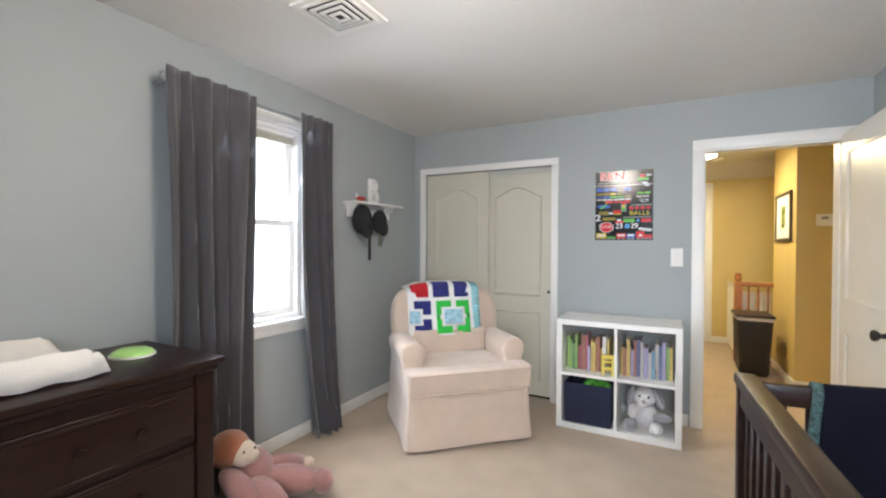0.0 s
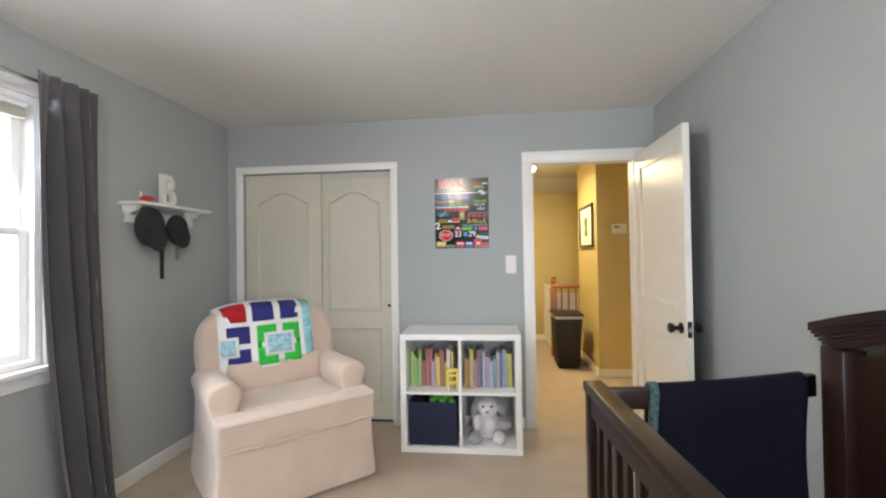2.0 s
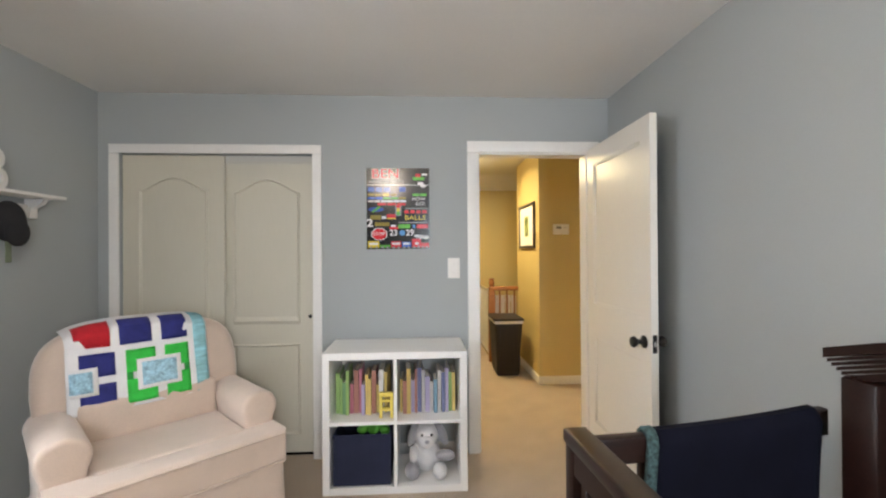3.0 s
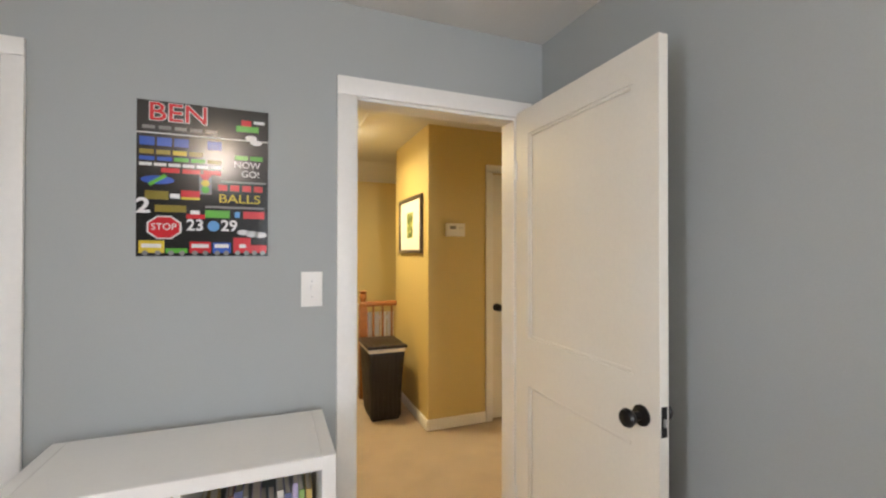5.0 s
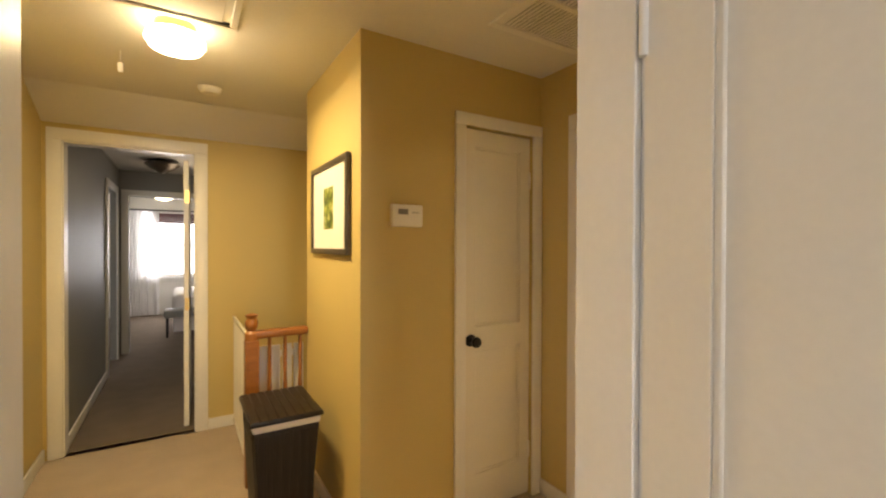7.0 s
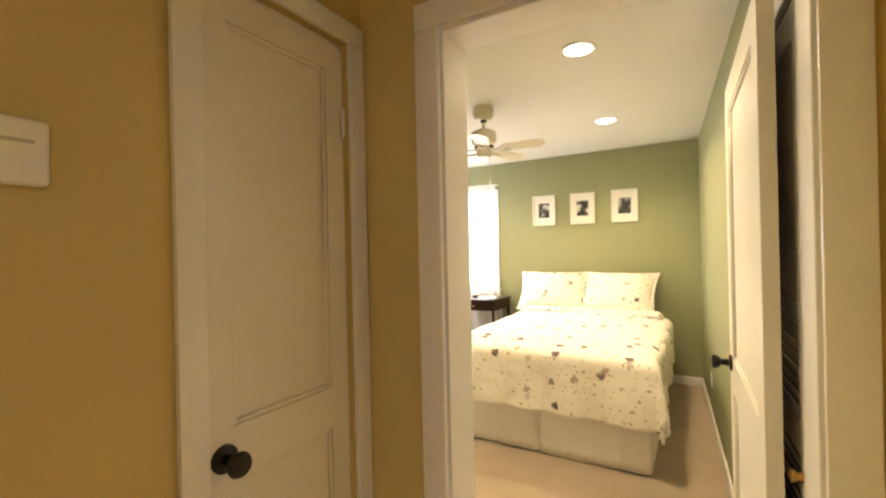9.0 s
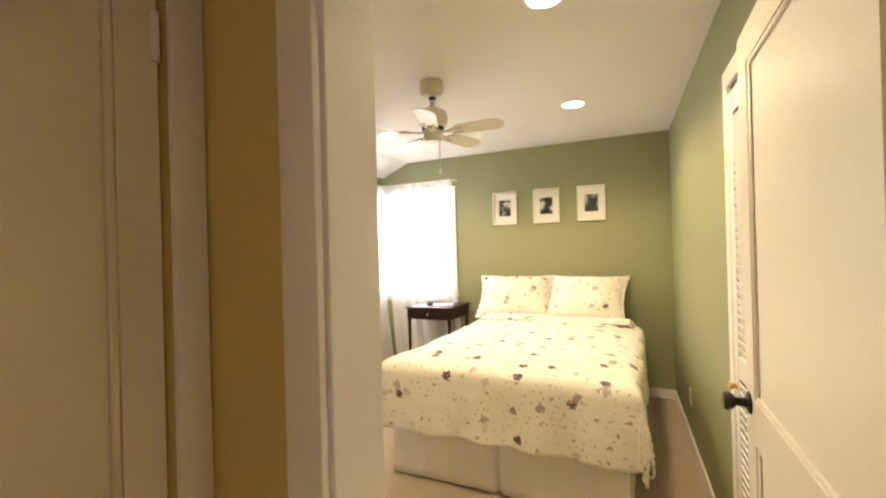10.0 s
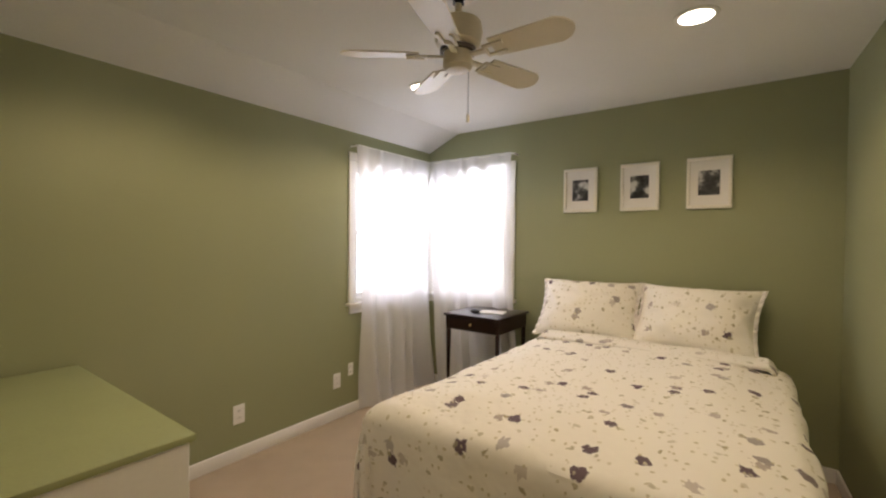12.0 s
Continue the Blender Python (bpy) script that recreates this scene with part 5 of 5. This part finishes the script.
part("top_bar", box(0, 0.02, 0, 0.92, 0.84, 0.86, 0.003), M_WHITE, gate)
for i in range(11):
    part("bar", rod((0.01, 0.01 + 0.09 * i, 0.05), (0.01, 0.01 + 0.09 * i, 0.85), 0.006, n=8), M_WHITE, gate)

fold = thing("folded_gate", "white slatted gate folded behind the oak railing", "gate", pose(1.085, 6.93, 0))
for i in range(4):
    part("board", box(0.07 * i, 0.07 * i + 0.058, 0.0, 0.016, 0.0, 0.8, 0.003), M_WHITE, fold)
part("top_bar", box(0, 0.27, 0.016, 0.03, 0.72, 0.76, 0.003), M_WHITE, fold)
part("bottom_bar", box(0, 0.27, 0.016, 0.03, 0.08, 0.12, 0.003), M_WHITE, fold)

# ---- bed ----
M_SKIRT = mat("white_bed_skirt", (0.82, 0.78, 0.76), 0.9, 0.04, 10, 250, 0.25)
M_SHEET = bpy.data.materials.new("floral_cotton")
M_SHEET.use_nodes = True
fn = M_SHEET.node_tree
fb = fn.nodes["Principled BSDF"]
fb.inputs["Roughness"].default_value, fb.inputs["Specular IOR Level"].default_value = 0.9, 0.2
uvn = fn.nodes.new("ShaderNodeTexCoord")
col = None
prev = (0.85, 0.82, 0.76, 1)
warp = fn.nodes.new("ShaderNodeTexNoise")
warp.inputs["Scale"].default_value, warp.inputs["Detail"].default_value = 55, 3
fn.links.new(uvn.outputs["UV"], warp.inputs[0])
for scale, thr, keep, ink_c, wob in ((6.8, 0.19, 0.36, (0.15, 0.11, 0.13, 1), 0.2), (6.2, 0.17, 0.22, (0.45, 0.39, 0.36, 1), 0.25), (15, 0.19, 0.26, (0.44, 0.4, 0.28, 1), 0.34), (30, 0.21, 0.4, (0.58, 0.53, 0.4, 1), 0.34)):
    vo = fn.nodes.new("ShaderNodeTexVoronoi")
    vo.voronoi_dimensions = "2D"
    vo.inputs["Scale"].default_value = scale
    off = fn.nodes.new("ShaderNodeVectorMath")
    off.inputs[1].default_value = (scale * 0.37 * keep, 0.21 * scale, 0)
    fn.links.new(uvn.outputs["UV"], off.inputs[0])
    fn.links.new(off.outputs[0], vo.inputs["Vector"])
    sep = fn.nodes.new("ShaderNodeSeparateColor")
    fn.links.new(vo.outputs["Color"], sep.inputs[0])
    ad = fn.nodes.new("ShaderNodeMath")
    ad.operation = "MULTIPLY_ADD"
    ad.inputs[1].default_value = wob * 2
    fn.links.new(warp.outputs["Fac"], ad.inputs[0])
    fn.links.new(vo.outputs["Distance"], ad.inputs[2])
    lt = fn.nodes.new("ShaderNodeMath")
    lt.operation = "LESS_THAN"
    lt.inputs[1].default_value = thr + wob * 0.86
    fn.links.new(ad.outputs[0], lt.inputs[0])
    kp = fn.nodes.new("ShaderNodeMath")
    kp.operation = "LESS_THAN"
    kp.inputs[1].default_value = keep
    fn.links.new(sep.outputs["Red" if scale > 7 else "Green"], kp.inputs[0])
    mu = fn.nodes.new("ShaderNodeMath")
    mu.operation = "MULTIPLY"
    fn.links.new(lt.outputs[0], mu.inputs[0])
    fn.links.new(kp.outputs[0], mu.inputs[1])
    sc_ = fn.nodes.new("ShaderNodeMath")
    sc_.operation = "MULTIPLY"
    fn.links.new(mu.outputs[0], sc_.inputs[0])
    fn.links.new(sep.outputs["Blue"], sc_.inputs[1])
    half_ = fn.nodes.new("ShaderNodeMath")
    half_.operation = "MULTIPLY_ADD"
    half_.inputs[1].default_value = 0.45
    fn.links.new(mu.outputs[0], half_.inputs[0])
    fn.links.new(sc_.outputs[0], half_.inputs[2])
    half_.use_clamp = True
    mx = fn.nodes.new("ShaderNodeMix")
    mx.data_type = "RGBA"
    fn.links.new(half_.outputs[0], mx.inputs["Factor"])
    if col is None:
        mx.inputs["A"].default_value = prev
    else:
        fn.links.new(col, mx.inputs["A"])
    mx.inputs["B"].default_value = ink_c
    col = mx.outputs["Result"]
fn.links.new(col, fb.inputs["Base Color"])
fbn, fbm = fn.nodes.new("ShaderNodeTexNoise"), fn.nodes.new("ShaderNodeBump")
fbn.inputs["Scale"].default_value = 9
fbm.inputs["Strength"].default_value, fbm.inputs["Distance"].default_value = 0.5, 0.02
fn.links.new(uvn.outputs["UV"], fbn.inputs[0])
fn.links.new(fbn.outputs["Fac"], fbm.inputs["Height"])
fn.links.new(fbm.outputs[0], fb.inputs["Normal"])

BL, BW = 1.99, 1.37
bed = thing("bed", "double bed with a white pleated skirt", "bed", pose(4.21, 5.955, 0))


def valance(u, v):
    per = u * (BW + 2 * BL)
    k = 0.012 * (1 - v) * abs(math.sin(per * 19)) ** 0.5
    if per < BL:
        p = (BL - per, -BW / 2 - k)
    elif per < BL + BW:
        d = per - BL
        s = -BW / 2 + d
        p = (-k - 0.035 * math.exp(-((d - BW / 2) / 0.012) ** 2) * -1, s)
    else:
        p = (per - BL - BW, BW / 2 + k)
    return Vector((p[0], p[1], 0.012 + 0.34 * v + 0.004 * math.sin(per * 7)))


part("bed_skirt", sheet(valance, 420, 6), M_SKIRT, bed, "white pleated bed skirt", thick=0.003)
part("box_spring", box(0.02, BL, -BW / 2 + 0.02, BW / 2 - 0.02, 0.12, 0.38, 0.02, 2), M_SKIRT, bed)
part("mattress", box(0.0, BL, -BW / 2, BW / 2, 0.38, 0.655, 0.05, 3), M_PAD, bed)
part("bed_leg", rod((0.1, -0.6, 0), (0.1, -0.6, 0.12), 0.025), M_BLACK, bed)
part("bed_leg", rod((0.1, 0.6, 0), (0.1, 0.6, 0.12), 0.025), M_BLACK, bed)


def cover(u, v):
    a = -0.43 + (1.68 + 0.43) * u
    b = -1.09 + 2.18 * v
    r = 0.06
    ox, oy = max(0.0, -a), max(0.0, abs(b) - BW / 2 - 0.0)
    sgn = math.copysign(1, b)

    def fold(o):
        q = min(o / (r * 1.57), 1.0)
        return r * math.sin(q * 1.5708), r * (1 - math.cos(q * 1.5708)) + max(0.0, o - r * 1.57)
    dx, zx = fold(ox)
    dy, zy = fold(oy)
    z = 0.7 - max(zx, zy) - 0.12 * min(zx, zy)
    drop = max(zx, zy)
    rip = 0.022 * drop / 0.4 * (math.sin(b * 17 + 1.5 * math.sin(4 * b)) if zx > zy else math.sin(a * 14 + 2 * math.sin(3 * a)))
    x = (a if a > 0 else -dx) - (rip if zx > zy else 0)
    y = (b if oy == 0 else sgn * (BW / 2 + dy)) + (sgn * rip if zy >= zx else 0)
    puff = 0.02 * noise.noise(Vector((a * 2.3, b * 2.3, 0))) + 0.008 * noise.noise(Vector((a * 7, b * 7, 3)))
    edge = max(0.0, 1 - drop / 0.1)
    if drop < 0.02:
        z += puff + 0.03 * min(1, (BW / 2 - abs(b)) / 0.2) * min(1, max(a, 0) / 0.25)
    else:
        z += puff * 0.6
        if zx > zy:
            x -= puff
        else:
            y += sgn * puff
    if ox > 0 and oy > 0:
        x -= 0.03 * min(1, zy / 0.2)
        y += sgn * 0.02 * min(1, zx / 0.2)
    return Vector((x, y, max(z, 0.16)))


cv = sheet(cover, 110, 120, uv=lambda u, v: (2.11 * u, 2.18 * v))
single("comforter", cv, M_SHEET, "cream floral comforter spread over the bed", "comforter", pose(4.21, 5.955, 0.0), thick=0.02)
fo = sheet(lambda u, v: Vector((1.5 + 0.26 * u, -0.7 + 1.4 * v, 0.742 + 0.022 * math.sin(math.pi * u) + 0.01 * noise.noise(Vector((u, v * 6, 8))) - 0.1 * max(0, abs(2 * v - 1) - 0.93) / 0.07)), 12, 70, uv=lambda u, v: (0.26 * u, 1.4 * v + 3))
single("turned_sheet", fo, M_SHEET, "floral sheet folded back below the pillows", "sheet", pose(4.21, 5.955, 0), thick=0.016)


def pillow(side, seed):
    def f(u, v):
        x, y = 2 * u - 1, 2 * v - 1
        t = (max(0, 1 - abs(x) ** 2.4) * max(0, 1 - abs(y) ** 2.4)) ** 0.6
        pin = 1 - 0.1 * (1 - y * y) * abs(x) ** 3
        pin2 = 1 - 0.13 * (1 - x * x) * abs(y) ** 3
        crease = 0.02 * noise.noise(Vector((x * 2.5 + seed, y * 2.5, side))) + 0.009 * noise.noise(Vector((x * 7, y * 5 + seed, side)))
        sag = -0.02 * (1 - x * x) * max(0, y)
        return Vector((0.355 * x * pin, 0.255 * y * pin2 + sag, side * (0.115 * t + crease * min(1, t * 2)) - 0.03 * x * x * abs(x)))
    return sheet(f, 44, 32, uv=lambda u, v: (0.72 * u + 5 + seed, 0.5 * v + 7))


def ruffle(seed, sx):
    """A wavy frill along one end of the pillow."""
    return sheet(lambda u, v: Vector((sx * (0.315 + 0.024 * v + 0.036 * (2 * u - 1) ** 2), (-0.25 + 0.5 * u), -0.03 + 0.012 * v * math.sin(55 * u + seed))), 44, 2)


for y, tilt, seed in ((6.375, 4, 0.0), (5.7, -4, 3.3)):
    pw = thing("pillow", "plump cream floral pillow leaning against the wall", "pillow", pose(6.05, y, 0.93) @ pose(0, 0, 0, 0, 0, -90 + tilt) @ pose(0, 0, 0, 53, 0, tilt * 0.5), "bed pillows")
    part("front", pillow(1, seed), M_SHEET, pw)
    part("back", pillow(-1, seed), M_SHEET, pw)
    for sx in (-1, 1):
        part("ruffle", ruffle(seed, sx), M_SKIRT, pw, "white ruffled edge", thick=0.003)

# ---- nightstand ----
ns = thing("nightstand", "dark wood nightstand with one drawer and thin legs", "nightstand", pose(5.7, 6.92, 0))
part("top", box(-0.015, 0.5, -0.015, 0.5, 0.805, 0.825, 0.005, 2), M_DARK, ns)
part("case", box(0, 0.485, 0, 0.485, 0.7, 0.805, 0.003), M_DARK, ns)
d = part("drawer", box(-0.006, 0.0, 0.03, 0.455, 0.712, 0.795, 0.003), M_DARK, ns)
part("pull", ball(bmesh.new(), (-0.014, 0.242, 0.753), (0.01, 0.01, 0.01)), M_BRASS, d)
for x in (0.0, 0.45):
    for y in (0.0, 0.45):
        part("leg", taper(0.009, 0.009, 0, 0.017, 0.017, 0.7), M_DARK, ns, m=pose(x + 0.0175, y + 0.0175, 0))
cb = thing("eyeglass_case", "small dark case on the nightstand", "case", pose(5.82, 7.2, 0.825))
part("shell", ball(bmesh.new(), (0, 0, 0.018), (0.025, 0.04, 0.018)), M_BLACK, cb)
bk2 = thing("magazine", "thin pale magazine on the nightstand", "magazine", pose(5.93, 7.1, 0.825, 0, 0, 15))
part("cover", box(-0.07, 0.07, -0.1, 0.1, 0, 0.008, 0.001), M_MOUNT, bk2)

# ---- bedroom pictures ----
M_WFRAME = mat("white_wood_frame", (0.78, 0.75, 0.66), 0.4, 0.03, 12, 90, 0.05)
M_PHOTO = print_mat("black_white_flower_photo", (0.01, 0.01, 0.01), (0.06, 0.06, 0.06), (0.6, 0.6, 0.58), 13, 3)
for y in (6.505, 6.072, 5.64):
    picture("flower_picture", "white framed black and white flower photograph", pose(BX1, y, 1.815, 0, 0, -90), 0.262, 0.345, 0.022, M_WFRAME, M_MOUNT, 0.125, 0.165, M_PHOTO, "flower photographs")

# ---- ceiling fan ----
M_FAN = mat("ivory_fan_enamel", (0.66, 0.6, 0.48), 0.35, 0.04, 10, 90, 0.03)
fan = thing("ceiling_fan", "ivory five-blade ceiling fan at rest", "ceiling fan", pose(4.25, 6.33, 0))
part("canopy", lathe([(0.001, BCEIL), (0.072, BCEIL), (0.075, BCEIL - 0.05), (0.06, BCEIL - 0.085), (0.02, BCEIL - 0.095), (0.001, BCEIL - 0.095)], n=32), M_FAN, fan)
part("downrod", rod((0, 0, 2.2), (0, 0, BCEIL - 0.09), 0.013), M_FAN, fan)
part("collar", lathe([(0.001, 2.335), (0.022, 2.335), (0.022, 2.315), (0.001, 2.315)], n=16), M_BLACK, fan, "dark collar")
part("motor_housing", lathe([(0.001, 2.265), (0.05, 2.262), (0.088, 2.24), (0.095, 2.2), (0.085, 2.16), (0.06, 2.145), (0.001, 2.14)], n=32), M_FAN, fan)
part("flywheel", lathe([(0.001, 2.142), (0.07, 2.142), (0.07, 2.127), (0.001, 2.127)], n=32), M_BRONZE, fan)
part("switch_housing", lathe([(0.001, 2.127), (0.055, 2.127), (0.057, 2.075), (0.045, 2.06), (0.001, 2.055)], n=28), M_FAN, fan)
part("pull_chain", rod((0.03, -0.03, 1.89), (0.03, -0.03, 2.06), 0.002, n=8), M_STEEL, fan)
part("chain_fob", rod((0.03, -0.03, 1.865), (0.03, -0.03, 1.895), 0.006, n=10), M_FAN, fan)
for i in range(5):
    rot = pose(0, 0, 2.112, 0, 0, -88 + 72 * i)
    pitch = pose(0, 0, 0, -13, 0, 0)
    arm = bmesh.new()
    bm_box(arm, 0.055, 0.13, -0.012, 0.012, -0.006, 0.004, 0.002)
    bm_box(arm, 0.12, 0.2, -0.034, -0.018, -0.008, 0.0, 0.002)
    bm_box(arm, 0.12, 0.2, 0.018, 0.034, -0.008, 0.0, 0.002)
    bm_box(arm, 0.118, 0.13, -0.034, 0.034, -0.008, 0.0, 0.002)
    part("blade_arm", arm, M_FAN, fan, m=rot @ pitch)
    outl = [(0.15, -0.05), (0.395, -0.062)] + [(0.41 + 0.04 * math.sin(math.pi * k / 8), -0.062 + 0.124 * k / 8) for k in range(1, 8)] + [(0.395, 0.062), (0.15, 0.05)]
    bld = prism(outl, 0.001, 0.007)
    part("blade", bld, M_FAN, fan, m=rot @ pitch @ pose(0, 0, 0, -90, 0, 0) @ Matrix.Diagonal((1, -1, 1, 1)))

# ---- downlights ----
M_DOWN = glow("downlight_lens", (1.0, 0.9, 0.68), 26.0)
for lx, ly in DOWNLIGHTS:
    dl = thing("recessed_downlight", "round white recessed downlight switched on", "downlight", pose(lx, ly, BCEIL), "bedroom downlights")
    part("trim_ring", lathe([(0.072, 0.0), (0.092, 0.0), (0.09, -0.006), (0.072, -0.008)], n=28, cap=False), M_WHITE, dl)
    ln = part("lens", lathe([(0.001, -0.002), (0.073, -0.002), (0.073, -0.005), (0.001, -0.005)], n=28), M_DOWN, dl, "glowing lens")
    ln.visible_shadow = False

# ---- bedroom chest and sockets ----
M_GTOP = mat("sage_painted_top", (0.3, 0.33, 0.16), 0.45, 0.05, 5, 90, 0.06)
ch = thing("chest_of_drawers", "white chest of drawers with a sage green top", "dresser", pose(2.62, 6.8, 0))
part("top", box(0, 0.88, -0.012, 1.19, 0.775, 0.797, 0.003, 2), M_GTOP, ch, "sage green painted top")
part("body", box(0.01, 0.865, 0.0, 1.18, 0.05, 0.775, 0.003), M_WHITE, ch)
for z0, z1 in ((0.08, 0.29), (0.305, 0.52), (0.535, 0.75)):
    for y0, y1 in ((0.02, 0.58), (0.6, 1.16)):
        dd = part("drawer", box(0.865, 0.873, y0, y1, z0, z1, 0.003), M_WHITE, ch)
        part("knob", ball(bmesh.new(), (0.883, (y0 + y1) / 2, (z0 + z1) / 2), (0.014, 0.014, 0.014)), M_WHITE, dd)
for x in (0.05, 0.8):
    for y in (0.05, 1.1):
        part("foot", box(x, x + 0.05, y, y + 0.05, 0, 0.05), M_WHITE, ch)
plate("power_outlet", "white wall power outlet above the baseboard", "power outlet", pose(4.305, BY1, 0.292), 0.075, 0.12, "outlet")
plate("power_outlet", "white wall power outlet above the baseboard", "power outlet", pose(5.095, BY1, 0.3), 0.07, 0.115, "outlet")
plate("cable_plate", "blank white cable plate beside the curtain", "wall plate", pose(5.235, BY1, 0.36), 0.05, 0.1, "none")
plate("power_outlet", "white wall power outlet above the baseboard", "power outlet", along @ pose(2.7, 0, 0.34, 0, 0, 180), 0.07, 0.115, "outlet")
plate("light_switch", "white toggle light switch on the hall wall", "light switch", pose(HX0, 6.75, 1.22, 0, 0, 90), 0.08, 0.12)

# ---- far rooms ----
fl_ = thing("landing_lamp", "dark bronze bowl ceiling lamp, unlit", "ceiling lamp", pose(0.5, 10.0, CEIL))
part("base", lathe([(0.001, 0), (0.07, 0), (0.07, -0.03), (0.001, -0.03)]), M_BRONZE, fl_)
part("bowl", lathe([(0.17, -0.03), (0.18, -0.05), (0.12, -0.1), (0.04, -0.14), (0.001, -0.16)]), M_BRONZE, fl_)
fr_ = thing("far_room_lamp", "white glass ceiling lamp switched on in the far room", "ceiling lamp", pose(0.42, 13.2, CEIL))
part("stem", rod((0, 0, -0.1), (0, 0, 0), 0.02), M_BRASS, fr_)
part("shade", lathe([(0.15, -0.09), (0.16, -0.12), (0.12, -0.16), (0.05, -0.185), (0.001, -0.19)]), M_HBULB, fr_, "glowing glass shade")
fb_ = thing("far_bed", "white covered bed in the far bedroom", "bed", pose(0.95, 12.9, 0))
part("mattress", box(-0.4, 1.1, -0.75, 0.75, 0.32, 0.62, 0.08, 4), M_SKIRT, fb_)
part("valance", box(-0.38, 1.08, -0.72, 0.72, 0.02, 0.33, 0.01), M_SKIRT, fb_)
part("pillow", ball(bmesh.new(), (0.5, 0.2, 0.72), (0.3, 0.4, 0.12)), M_SKIRT, fb_)
bn = thing("bed_bench", "grey upholstered bench at the far bed", "bench", pose(0.75, 11.95, 0))
part("seat", box(-0.3, 0.6, -0.15, 0.15, 0.3, 0.42, 0.03, 3), M_GREY, bn)
for x in (-0.27, 0.54):
    for y in (-0.12, 0.09):
        part("leg", box(x, x + 0.03, y, y + 0.03, 0, 0.3), M_BLACK, bn)
single("sheer_curtain", drape(0.5, 0.02, 2.1, 6, 0.02, 12), M_SHEER, "white sheer curtain at the far window", "curtain", pose(-0.2, 14.4, 0), "far sheer curtains")
single("sheer_curtain", drape(0.5, 0.02, 2.1, 6, 0.02, 13), M_SHEER, "white sheer curtain at the far window", "curtain", pose(0.95, 14.4, 0), "far sheer curtains")
single("curtain_rod", rod((-0.35, 14.4, 2.1), (1.6, 14.4, 2.1), 0.014), M_BLACK, "black curtain rod over the far window", "curtain rod")
rs = thing("roman_shade", "dark red woven shade rolled up", "blind", pose(0.6, 14.47, 1.85))
for i in range(4):
    part("fold", box(-0.4, 0.4, -0.015 - 0.004 * i, 0.0, 0.05 * i, 0.05 * i + 0.048, 0.004), mat("dark_red_weave", (0.1, 0.03, 0.03), 0.8, 0.2), rs)
